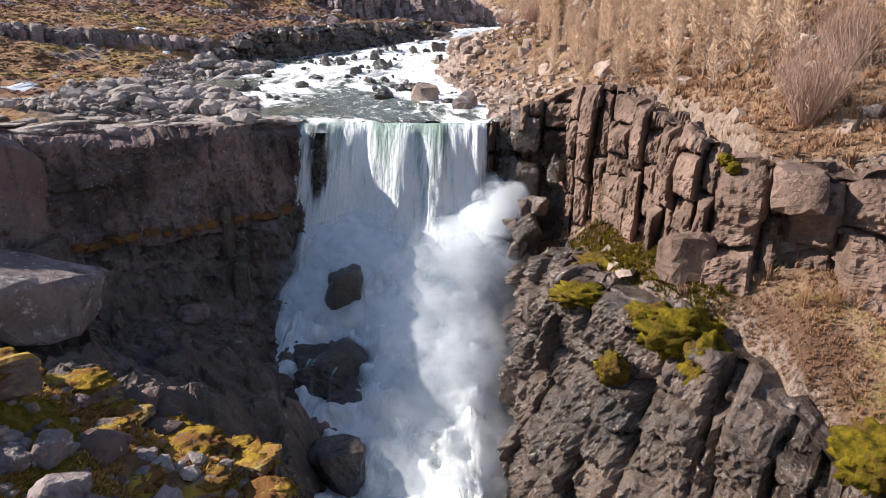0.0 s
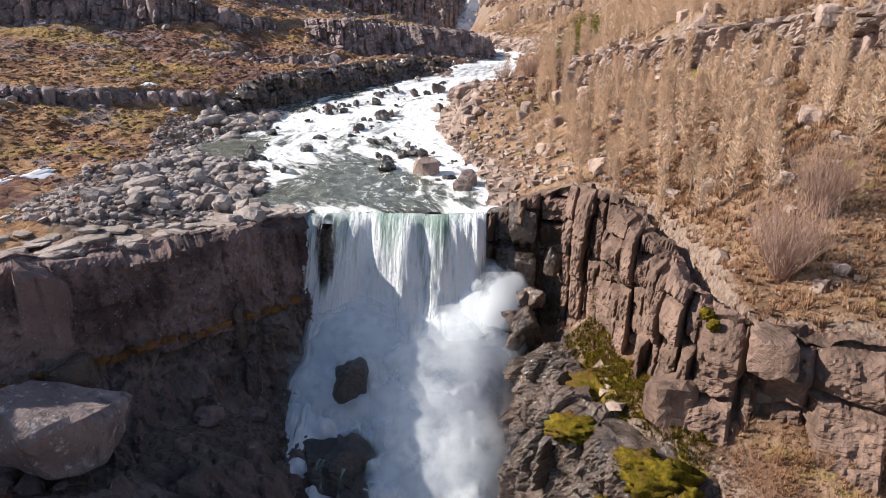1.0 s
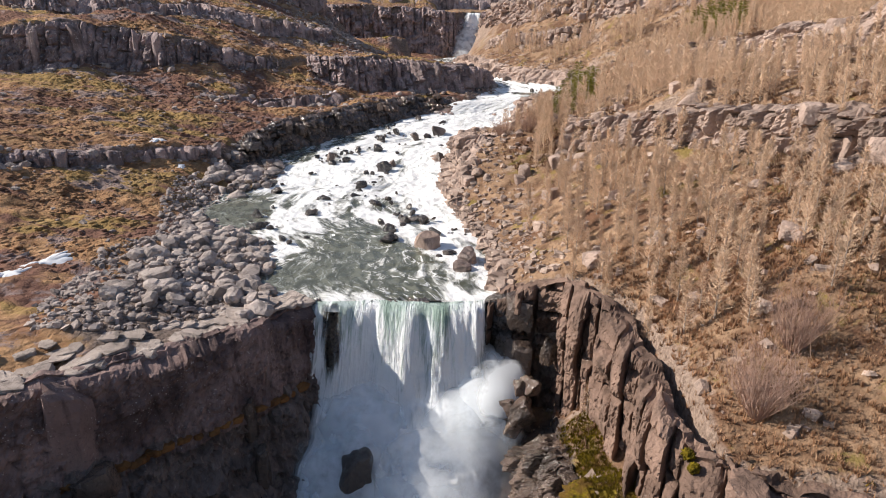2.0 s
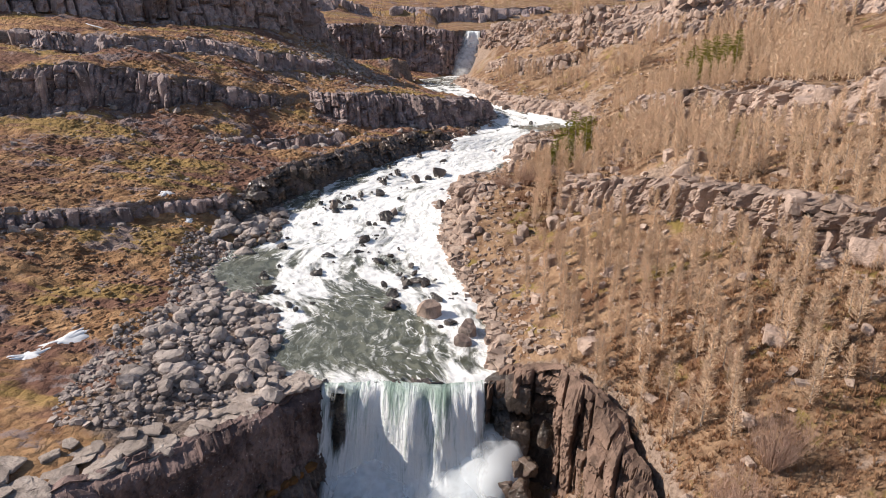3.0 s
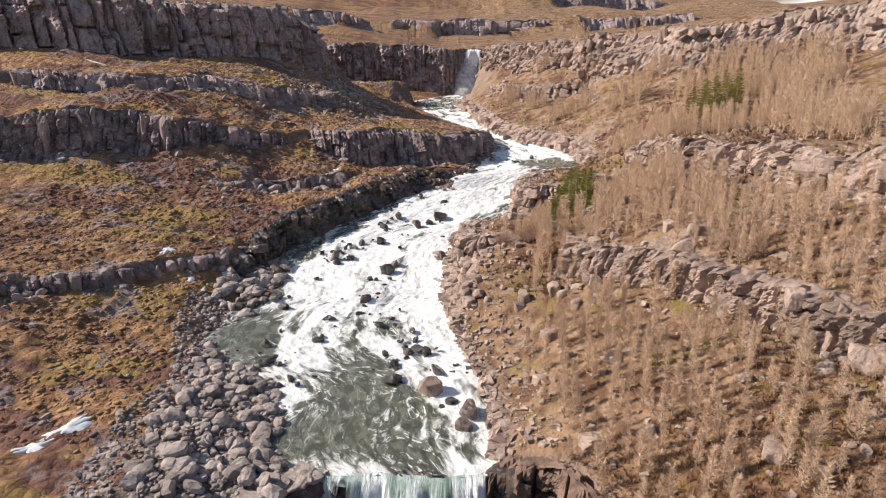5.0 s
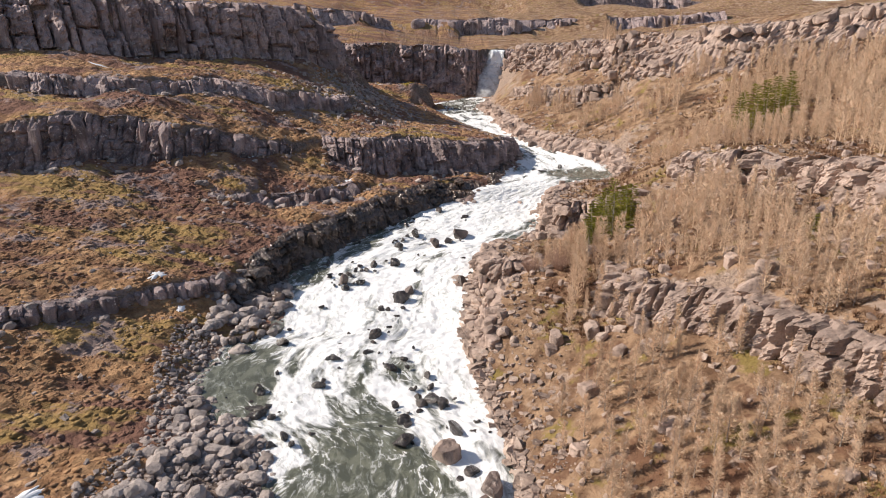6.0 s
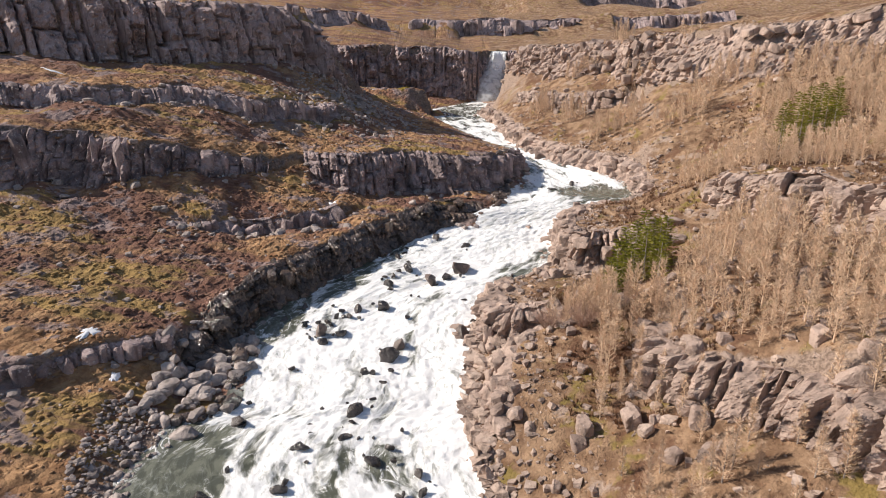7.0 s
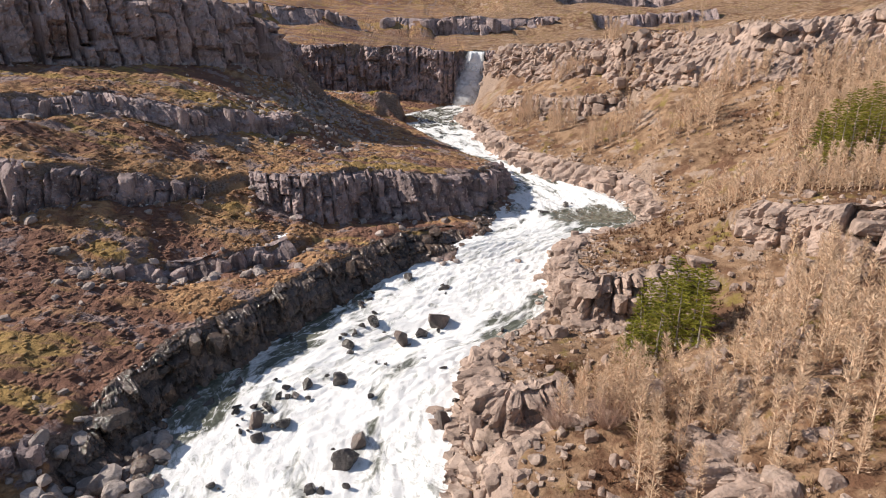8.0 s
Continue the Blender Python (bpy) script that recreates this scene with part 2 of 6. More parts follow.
SNOW = plain("old snow", (0.7, 0.72, 0.76), (0.85, 0.86, 0.88), 2.0, 0.6)


# ---------------------------------------------------------------- mesh helpers
def lattice(ix, iy, seed):
    h = (ix * 374761393 + iy * 668265263 + seed * 974634777) & 0x7FFFFFFF
    h = ((h ^ (h >> 13)) * 1274126177) & 0x7FFFFFFF
    return ((h ^ (h >> 16)) & 0xFFFF) / 65535.0


def value_noise(x, y, seed=0):
    ix, iy = np.floor(x).astype(np.int64), np.floor(y).astype(np.int64)
    u, v = x - ix, y - iy
    u, v = u * u * (3 - 2 * u), v * v * (3 - 2 * v)
    a, b = lattice(ix, iy, seed), lattice(ix + 1, iy, seed)
    c, d = lattice(ix, iy + 1, seed), lattice(ix + 1, iy + 1, seed)
    return (a * (1 - u) + b * u) * (1 - v) + (c * (1 - u) + d * u) * v - 0.5


def fbm(x, y, scale, octaves=4, seed=0, gain=0.5):
    total, amp = 0.0, 1.0
    for k in range(octaves):
        total = total + amp * value_noise(x * scale * 2**k, y * scale * 2**k, seed + k)
        amp *= gain
    return total


def mesh_of(name, verts, faces, material, smooth=True, **attributes):
    me = bpy.data.meshes.new(name)
    me.from_pydata(np.asarray(verts, float).tolist(), [], faces)
    me.materials.append(material)
    if smooth:
        me.shade_smooth()
    for key, values in attributes.items():
        values = np.asarray(values, np.float32)
        if values.ndim == 2:
            me.attributes.new(key, "FLOAT_VECTOR", "POINT").data.foreach_set("vector", values.ravel())
        else:
            me.attributes.new(key, "FLOAT", "POINT").data.foreach_set("value", values)
    return me


def grid_faces(rows, cols):
    i = (np.arange(rows - 1)[:, None] * cols + np.arange(cols - 1)).ravel()
    return np.stack([i, i + 1, i + cols + 1, i + cols], 1).tolist()


def part(name, data, parent, m=None, label=""):
    """One mesh object under a thing or a part."""
    ob = new(name, data)
    ob.parent = parent
    if m is not None:
        ob.matrix_basis = m
    return tagged(ob, label)


def thing(name, label, category, group="", kind="", m=None, data=None):
    ob = tagged(new(name, data), label, category, group, kind)
    if m is not None:
        ob.matrix_basis = m
    return ob


def sphere_points(level):
    bm = bmesh.new()
    bmesh.ops.create_icosphere(bm, subdivisions=level, radius=1)
    v = np.array([p.co for p in bm.verts])
    f = [[p.index for p in face.verts] for face in bm.faces]
    bm.free()
    return v, f


SPHERES = {k: sphere_points(k) for k in (1, 2, 3, 4)}


def chiselled(seed, level=2, cuts=11, column=False, rough=0.035, wild=False):
    """A broken rock: a ball cut by random planes, slightly rounded and rough."""
    rng = np.random.default_rng(seed)
    v, faces = SPHERES[level]
    n = np.vstack([np.array(((1, 0, 0), (-1, 0, 0), (0, 1, 0), (0, -1, 0), (0, 0, 1), (0, 0, -1))) + rng.normal(size=(6, 3)) * (0.6 if wild else 0.28), rng.normal(size=(cuts - 3, 3))])
    if column:
        sides = 4 + seed % 3
        a = np.sort(np.arange(sides) * math.tau / sides + rng.uniform(-0.3, 0.3, sides))
        n = np.vstack([np.stack([np.cos(a), np.sin(a), rng.uniform(-0.12, 0.14, sides)], 1), [[rng.uniform(-0.3, 0.3), rng.uniform(-0.3, 0.3), 1], [0, 0, -1]],
                       rng.normal(size=(3, 3)) * (1, 1, 0.4)])
    n /= np.linalg.norm(n, axis=1)[:, None]
    h = np.r_[rng.uniform(0.55, 0.82, 6), rng.uniform(0.6, 0.95, len(n) - 6)]
    if column:
        h = np.r_[rng.uniform(0.62, 0.8, sides + 2), rng.uniform(0.7, 0.9, len(n) - sides - 2)]
    if wild:
        h = rng.uniform(0.36, 0.9, len(n))
    d = np.maximum(v @ n.T, 1e-3)
    r = np.minimum(((d / h) ** 60).sum(1) ** (-1 / 60), 1.15)
    bumps = fbm(v[:, 0] * 2 + v[:, 2] * 1.7 + seed, v[:, 1] * 2 - v[:, 2] * 1.3, 1.3, 3, seed)
    return v * (r * (1 + rough * 2 * bumps))[:, None], faces


def rocks(name, material, count, level, seed, column=False, wild=False):
    out = []
    for k in range(count):
        v, f = chiselled(seed + k, level, 5 + k % 3 if wild else 7 + k % 4, column, 0.06 if wild else 0.035, wild)
        out.append(mesh_of(name, v, f, material, smooth=False))
    return out


def joined(name, pieces, material, smooth=False):
    """One mesh out of (verts, faces) pieces."""
    verts, faces, base = [], [], 0
    for v, f in pieces:
        verts.append(v)
        faces += [[i + base for i in face] for face in f]
        base += len(v)
    return mesh_of(name, np.vstack(verts), faces, material, smooth)


def turned(v, size, rz, at, tilt=(0, 0)):
    m = np.array(Euler((tilt[0], tilt[1], rz)).to_matrix())
    return (v * size) @ m.T + at


# ---------------------------------------------------------------- plan of the land
# pairs of lines: the edge of a rock step and its foot; x, y, z
STEPS = {
    "left_gorge": (
        [(-60, -5, 3), (-40, 8, 2.5), (-26, 17.5, 1.6), (-18.3, 25.2, 0.8), (-15, 28.5, 0.3), (-12.6, 30.8, 0), (-10.2, 34.0, -0.1), (-8.5, 36.8, -0.3)],
        [(-58, -8, -3), (-38, 5.5, -3.5), (-24.9, 16.2, -5), (-17.4, 24.4, -6.5), (-14.2, 27.7, -7.5), (-11.8, 30.0, -8), (-9.5, 33.2, -8.5), (-8.0, 35.9, -8.8)]),
    "right_gorge": (
        [(2.9, 37.4, -0.4), (4.6, 36.6, 0.6), (7.0, 34.3, 1.8), (8.2, 31.5, 2.0), (9.2, 29, 1.7), (9.1, 25, 1.2), (8.8, 21.6, 0.8), (9.1, 19.5, 0.5), (12, 17.6, 0.5), (16, 15.5, 0.8), (24, 11, 1.5), (45, 0, 3), (60, -10, 4)],
        [(2.6, 36.2, -9), (4.2, 35.4, -8), (6.4, 33.2, -6), (7.3, 31, -4.6), (8.3, 28.6, -4), (8.3, 25, -3.9), (7.9, 21.3, -3), (8.3, 18.7, -3), (11.7, 16.7, -2.9), (15.6, 14.6, -2.9), (23.5, 10, -3), (44, -1, -3), (58, -12, -3)]),
    "promontory": (
        [(4.9, 31, -6.2), (5.0, 26, -5), (4.6, 21.5, -4), (6.2, 18.4, -3.9), (7.8, 16.6, -4.3), (8.7, 14.3, -5), (9.4, 11.6, -5.8), (12.5, 6.5, -7.5), (17, 1, -8)],
        [(3.3, 31, -9.8), (2.8, 26, -11.3), (2.5, 22, -13.8), (2.6, 18, -14.5), (4.2, 13.2, -14.5), (6, 10, -14.6), (8, 7.2, -13.6), (12, 2, -13.6), (16, -4, -13.6)]),
    "left_bank": (
        [(-24.5, 70, 2.8), (-23, 75, 5.0), (-21, 80.5, 6.0), (-17.4, 86.7, 6.5), (-14, 92.2, 6.8), (-10.2, 98, 7.2), (-4.7, 104.5, 7.6), (1.5, 107.3, 7.6)],
        [(-22.5, 69, 1.4), (-21.5, 74, 1.8), (-20.0, 79, 2.4), (-16.4, 84.8, 2.9), (-12.6, 90.8, 3.5), (-8.3, 96.8, 4.2), (-2.9, 103, 5.0), (2.4, 105.6, 6.2)]),
    "heath_step": (
        [(-66, 44, 7.2), (-43.6, 55.5, 6.6), (-41.7, 57.1, 6.3), (-38.1, 59.6, 5.9), (-34.3, 62.4, 5.4), (-31, 65.5, 5.1), (-28.1, 67.9, 5), (-25.4, 70.6, 4.6)],
        [(-65.7, 43.3, 6.4), (-43.2, 54.8, 5.1), (-41.4, 56.4, 4.8), (-37.8, 58.9, 4.4), (-33.9, 61.7, 3.9), (-30.6, 64.8, 3.6), (-27.8, 67.2, 3.5), (-25, 69.9, 3.6)]),
    "heath_ledge": (
        [(-33, 90.6, 8.9), (-28, 92.5, 9.0), (-24.7, 95.3, 8.2), (-20, 98, 8.4), (-16, 101, 8.3)],
        [(-33, 89.8, 8.5), (-27.3, 91, 7.6), (-24.2, 93.9, 6.7), (-19.3, 96.7, 6.6), (-15, 100, 6.5)]),
    "point": (
        [(-23, 109.6, 13.7), (-18, 108.2, 13.5), (-15, 108.5, 13.5), (-8.7, 113.6, 13.2), (-2, 113.6, 12.5), (3.5, 116.4, 11.8), (7, 122, 11.2), (8.6, 131, 10.5), (8.6, 137, 9.9)],
        [(-22.8, 108.4, 12.2), (-17.6, 106.5, 9.4), (-14.4, 106.7, 8.4), (-8.2, 111.8, 7.6), (-1.5, 111.3, 7.4), (4.5, 114.9, 7.4), (8.2, 121.4, 7.4), (9.8, 131, 8.0), (9.8, 137.4, 8.4)]),
    "heath_cliff": (
        [(-95, 76, 17), (-75, 86, 17.5), (-58, 93.5, 18.2), (-47, 100.2, 18.6), (-39.6, 99.5, 16), (-33, 104.4, 15), (-26.5, 108, 13.8)],
        [(-94, 73.5, 11), (-74, 83.5, 11.5), (-57, 91, 12), (-46, 97, 12), (-39.2, 97.2, 12), (-32.4, 102.4, 12), (-26.0, 106.4, 12)]),
    "mid_terrace": (
        [(-80, 104, 24), (-55, 111, 23), (-42.3, 118.8, 22.6), (-32.4, 119.5, 20.8), (-27, 125.5, 19.7), (-23, 131.5, 18)],
        [(-79, 102, 21.5), (-54.3, 109.4, 21), (-41.8, 117, 20.2), (-31.8, 117.8, 18.2), (-26, 124, 17), (-21.8, 130, 16)]),
    "upper_cliff": (
        [(-130, 112, 38), (-100, 121, 37.5), (-72, 131.5, 37), (-51, 141, 36.2), (-39, 150, 34.8), (-31.5, 157, 32.5), (-31, 170, 29)],
        [(-128, 108, 27), (-98, 117, 27), (-70, 128, 27), (-49.3, 137.8, 26), (-37, 146.6, 25), (-28.6, 154.6, 22.5), (-27.5, 170, 20)]),
    "headwall": (
        [(-62, 206, 31), (-48, 221, 29.5), (-20, 224, 28.3), (-6, 224.6, 27.4), (3.0, 225.5, 26.7), (5.4, 231, 26.4), (8.5, 233, 25.9), (13.5, 233, 25.7), (15.5, 226, 27)],
        [(-59, 202, 16), (-46, 217.5, 15), (-20, 220.6, 13), (-5, 221.2, 12.4), (4.6, 222, 12), (7.2, 228.4, 11.5), (9.2, 229.6, 11.3), (12.2, 229.4, 11.3), (13, 222, 12)]),
    "far_low": (
        [(-25, 333, 40), (10, 340, 40.2), (40, 345, 39.8), (80, 352, 40.5), (130, 350, 43)],
        [(-25, 328, 32.5), (10, 334, 32), (40, 339, 32), (80, 346, 33.5), (130, 344, 36.5)]),
    "far_ridge": (
        [(-420, 560, 96), (-320, 590, 92), (-120, 612, 86), (40, 628, 80), (170, 640, 70), (260, 648, 62)],
        [(-415, 548, 66), (-318, 578, 62), (-118, 598, 58), (40, 614, 55), (170, 628, 52), (260, 638, 50)]),
    "far_high": (
        [(-130, 290, 48), (-105, 300, 46.5), (-80, 310, 45.5), (-55, 318, 43.5), (-38, 326, 40)],
        [(-128, 285, 41), (-103, 295, 39), (-78, 305, 38.5), (-52, 312, 37), (-34, 320, 35)]),
    "right_pool": (
        [(26.6, 110, 8.4), (26.6, 117, 10), (25.4, 124, 10.5), (19, 132.3, 10.8), (13, 142, 11.3), (10.7, 152, 12), (9, 172, 12.6), (6, 189, 12.6), (8.2, 200, 12.8), (11.5, 213, 13)],
        [(25.2, 110, 7.2), (24.8, 116.5, 7.2), (23.6, 122.5, 7.5), (17, 131, 8), (11, 141.5, 8.8), (8.8, 152, 9.4), (7.2, 172, 10.2), (4.3, 189, 10.7), (6, 200, 11), (8, 214, 11.3)]),
    "right_mid": (
        [(13, 180, 17.6), (20.5, 156, 17.8), (29, 149.5, 19.6), (36, 146, 21)],
        [(11.7, 178, 15.4), (19.3, 154, 15.2), (28.3, 147, 16.6), (35.4, 143.7, 18)]),
    "right_crest": (
        [(16, 216, 26.4), (19, 200, 27.6), (27, 179, 28.4), (38, 157, 29.6), (50, 140.5, 30.8), (60, 136, 31.8), (75, 128, 34), (100, 110, 38), (130, 85, 40)],
        [(12.2, 210, 21.4), (13.6, 194, 21.2), (21.4, 172, 20.8), (32.8, 148, 21.6), (45.6, 130.6, 22.6), (56.6, 125, 23.6), (70.6, 116, 26), (95, 97, 30), (123, 74, 32)]),
    "right_terrace": (
        [(27.6, 92, 13.6), (31.7, 82, 15.3), (35.7, 66, 17), (35, 53, 18.6), (42, 40, 20), (55, 25, 21)],
        [(25.6, 90.5, 11.2), (29.4, 80.6, 12), (32.8, 65, 13.4), (32.2, 51.8, 14.8), (39, 37.6, 15.8), (52, 22, 16.5)]),
    "right_ledge": (
        [(14.2, 66, 8.6), (13.6, 62.5, 8.5), (14.0, 59.6, 8.4), (16, 55.6, 9.4), (19.2, 50.6, 10.9), (22, 46, 10.7), (24.5, 40, 10.8), (26, 34.5, 11.2), (31, 25, 12), (40, 12, 12.5)],
        [(12.7, 66.6, 6.6), (12.1, 62, 6.0), (12.6, 58.4, 6.1), (14.8, 54, 6.9), (17.8, 49, 7.8), (20.5, 44.7, 8), (22.9, 38.8, 8.2), (24.4, 33.4, 8.3), (29, 23.6, 8.5), (38, 10, 8.5)]),
    "cascade_outcrop": (
        [(20, 87.0, 9.2), (17.1, 86.9, 8.8), (12.5, 87.4, 8.3), (11.0, 90.2, 8.1), (11.6, 95.0, 7.9), (12.8, 99.6, 7.7), (15, 103.6, 7.7), (19, 105.5, 7.7)],
        [(19.6, 85.0, 6.4), (16.3, 84.8, 5.2), (12.0, 84.9, 4.4), (10.0, 88.4, 4.0), (10.5, 94.2, 4.0), (11.7, 100.4, 4.7), (13.8, 104.8, 5.8), (18.5, 106.9, 6.7)]),
    "bank_block": (
        [(3.6, 83.4, 4.9), (2.8, 81.1, 5.0), (2.2, 78.4, 5.0), (2.5, 75.9, 5.0), (3.3, 74.6, 5.1), (4.3, 73.8, 5.1), (6.2, 74.4, 5.2), (8.6, 75.4, 5.4)],
        [(2.6, 83.6, 2.7), (1.8, 81.3, 2.5), (1.2, 78.4, 2.4), (1.4, 75.2, 2.3), (2.4, 73.4, 2.4), (4.0, 72.3, 2.7), (6.6, 72.8, 3.4), (9.2, 73.8, 4.4)]),
    "bank_outcrop": (
        [(2.6, 60, 3.2), (2.6, 63.5, 4.0), (3.2, 67, 4.7), (5.0, 69.6, 5.3), (8.5, 70.4, 5.5)],
        [(1.3, 59.6, 1.6), (1.1, 63.5, 1.8), (1.6, 67.4, 2.0), (3.4, 71.0, 2.8), (8, 72.0, 4)]),
}
# single heights of the ground between the steps
SPOTS = {
    "pool": [(-1, 30, -12), (-1, 22, -15.5), (-0.5, 12, -16.5), (0, 0, -16.5), (0, -40, -16)],
    "lip": [(-6.9, 37.0, -0.6), (-2, 37.2, -0.9)],
    "lip_foot": [(-5.5, 36.0, -9), (-2, 36.1, -9.5)],
    "left_shore": [(-7.4, 33, -9.6), (-7.9, 30, -10.2), (-7.6, 27, -11), (-6.3, 24, -12), (-4.9, 21.5, -12.6), (-4.4, 18, -13), (-3.8, 14, -13), (-4, 8, -13.5), (-6, -5, -14)],
    "left_apron": [(-12, 25, -8), (-14, 20.5, -7.2), (-11, 17.5, -6.8), (-8.3, 19, -8.8), (-6.3, 17.5, -9.2), (-5.3, 15.2, -8.2), (-9.4, 13.2, -5.9), (-11.4, 14.2, -4.2), (-6.8, 11.5, -7.4), (-16, 14, -4.6), (-14, 8, -4), (-26, 4, -3.6), (-8, 4, -8)],
    "ledge": [(6.6, 24, -4.1), (6.6, 28.5, -4.8), (9.6, 15.0, -4.4), (10.4, 12.7, -5.0), (14, 12.4, -4.0), (15, 8.5, -5.6), (21, 4, -6)],
    "left_flat": [(-11.3, 36, 0.2), (-19.7, 34.9, 1.0), (-27.4, 41, 1.4), (-19.8, 42.8, 1.2), (-19.0, 49.0, 0.9), (-34.5, 48.9, 2.4), (-30.8, 59.7, 3.1), (-26, 56, 1.8), (-25, 62, 1.9), (-23.5, 66, 1.8), (-40, 67.4, 7), (-40, 30, 2.5), (-60, 38, 4), (-60, 62, 7.8)],
    "left_heath": [(-36.4, 77.2, 7.4), (-33.2, 84, 8.0), (-30.5, 94.5, 9.7), (-26, 79.2, 6.2), (-24.5, 88.2, 7.1), (-12.6, 104, 7.6), (-55, 80, 10.5), (-80, 70, 10), (-46, 86, 10.3), (-5, 108.6, 7)],
    "left_high": [(-17, 120, 14.2), (-5, 125, 13.0), (-30, 112, 15.5), (-47, 106, 20), (-65, 100, 20.5), (-15, 135, 13.5), (-2, 140, 11.6), (-10, 150, 12), (3, 146, 10.2), (-22, 145, 17), (-14, 165, 12.5), (-24, 160, 18), (-60, 124, 25), (-38, 136, 23.6), (-28, 140, 20)],
    "moss_knoll": [(-22, 186, 17.5), (-15, 186, 18.2), (-10, 187, 17.2), (-19, 196, 17), (-11.5, 197, 15), (-23, 178, 15.5), (-15, 180.5, 13), (-9.8, 181.5, 12), (-7.6, 190, 12), (-30, 190, 18), (-35, 205, 17)],
    "right_slope": [(12.9, 27.5, 3.1), (16.3, 26.3, 5.3), (21.2, 27, 5.9), (17.8, 34.9, 6.8), (11.5, 43.5, 4.5), (7, 40.5, 2.0), (8, 50, 3.2), (6, 56, 3.0), (9.5, 58, 4.8), (12, 70, 6.8), (11.5, 67.4, 6.4), (20, 18, 3.4)],
    "right_shelf": [(16.4, 69.5, 9.3), (18.2, 62, 10.2), (20.5, 54.5, 11.6), (26.8, 72.7, 12), (28, 50, 13), (30, 36, 13.2), (20, 78, 8.6), (16, 80, 6.8), (10.7, 79, 5.6), (7.6, 86, 4.4), (5.5, 79, 5.3), (24, 84, 9.4), (21, 97, 8.8), (15, 93, 8.3), (22, 104.5, 7.8)],
    "right_high": [(30.3, 109, 10.6), (35, 99, 14.4), (28.5, 121.5, 12.8), (32.3, 127, 15.4), (44.2, 117.7, 17.4), (27, 140, 15), (17, 147, 13.4), (14, 165, 14.5), (42.7, 132.5, 21.3), (50, 100, 18), (45, 85, 17.2), (46, 68, 17.8), (65, 112, 22.5), (75, 90, 25), (70, 60, 24), (60, 40, 22), (100, 70, 30), (32, 142, 17.5), (22, 172, 19), (30, 160, 20.5)],
    "plateau": [(30, 215, 28.5), (60, 200, 31), (110, 200, 38), (40, 240, 29.6), (10, 266, 27.0), (8, 244, 25.4), (17, 242, 25.4), (0, 254, 25.6), (14, 254, 25.6), (25, 250, 25.8), (-10, 258, 26.4), (30, 258, 27), (-50, 250, 30), (-110, 200, 40), (-70, 170, 34), (-50, 165, 31), (0, 300, 28), (90, 300, 33), (-100, 300, 38), (35, 205, 28.8)],
    "far": [(200, 330, 47), (-200, 300, 55), (0, 430, 38), (150, 450, 46), (-150, 450, 55), (200, 100, 42), (200, -50, 20), (-200, 100, 45), (-200, -50, 15), (60, -60, 5), (-70, -60, 5)],
    "ridge": [(-300, 720, 97), (-100, 740, 90), (60, 760, 82), (180, 780, 70), (330, 800, 58), (600, 800, 66)],
    "rim": [(-2400, -1500, 60), (2400, -1500, 60), (-2400, 1200, 200), (-900, 900, 130), (1000, 1100, 90), (2400, 1200, 220), (-1500, 2600, 300), (300, 2600, 150), (900, 2700, 190), (1500, 2700, 250), (2400, 2600, 330)],
}

# the river, upstream from the lip: left edge, right edge, water level
RIVER = [
    ((-8.4, 37.0), (3.0, 37.2), -0.25), ((-12.6, 39), (3.6, 40.5), -0.05), ((-13.6, 45), (3.6, 44.5), 0.1), ((-15, 48.5), (3.0, 48.8), 0.2), ((-20, 50.8), (2.0, 53), 0.5),
    ((-23.2, 56.5), (0.9, 58.5), 0.9), ((-21.8, 61.5), (0.2, 62.5), 1.25), ((-18, 64.5), (-0.1, 66), 1.5), ((-20, 73), (0.4, 73.5), 1.9), ((-20, 79), (1.6, 79.5), 2.5),
    ((-16.5, 84.5), (3.0, 84.5), 3.0), ((-12.4, 91), (9.6, 91), 3.6), ((-8, 97), (11.2, 98.5), 4.2), ((-2.4, 103.2), (12.0, 103), 4.9), ((2.6, 105.3), (13.9, 105.4), 6.5),
    ((5.6, 109), (21, 107.6), 7.0), ((7.2, 118), (24.4, 112), 7.2), ((9.2, 128), (23, 121.5), 7.6), ((9.6, 137.8), (15.6, 134), 8.4), ((4.8, 149), (9.6, 150), 9.3),
    ((-2.6, 168), (6.6, 172), 10.2), ((-8.8, 184), (3.4, 188), 10.7), ((-9.4, 200), (5.2, 200), 11), ((-2, 214), (7.4, 214), 11.3), ((4.5, 227), (13, 228), 11.5),
]


def smooth_path(points, step):
    """A smooth curve through the points, at even steps."""
    p = np.asarray(points, float)
    p = np.vstack([2 * p[0] - p[1], p, 2 * p[-1] - p[-2]])
    out = []
    for k in range(1, len(p) - 2):
        n = max(2, int(np.linalg.norm(p[k + 1, :2] - p[k, :2]) / step))
        t = np.linspace(0, 1, n, endpoint=False)[:, None]
        a, b, c, d = p[k - 1], p[k], p[k + 1], p[k + 2]
        out.append(0.5 * (2 * b + (c - a) * t + (2 * a - 5 * b + 4 * c - d) * t**2 + (3 * b - a - 3 * c + d) * t**3))
    return np.vstack([*out, p[-2][None]])


river_left = [(*a, z - 0.1) for a, b, z in RIVER[1:-1]]
river_right = [(*b, z - 0.1) for a, b, z in RIVER[1:-1]]
river_bed = [((a[0] + b[0]) / 2, (a[1] + b[1]) / 2, z - 2.4) for a, b, z in RIVER[1:-1]]


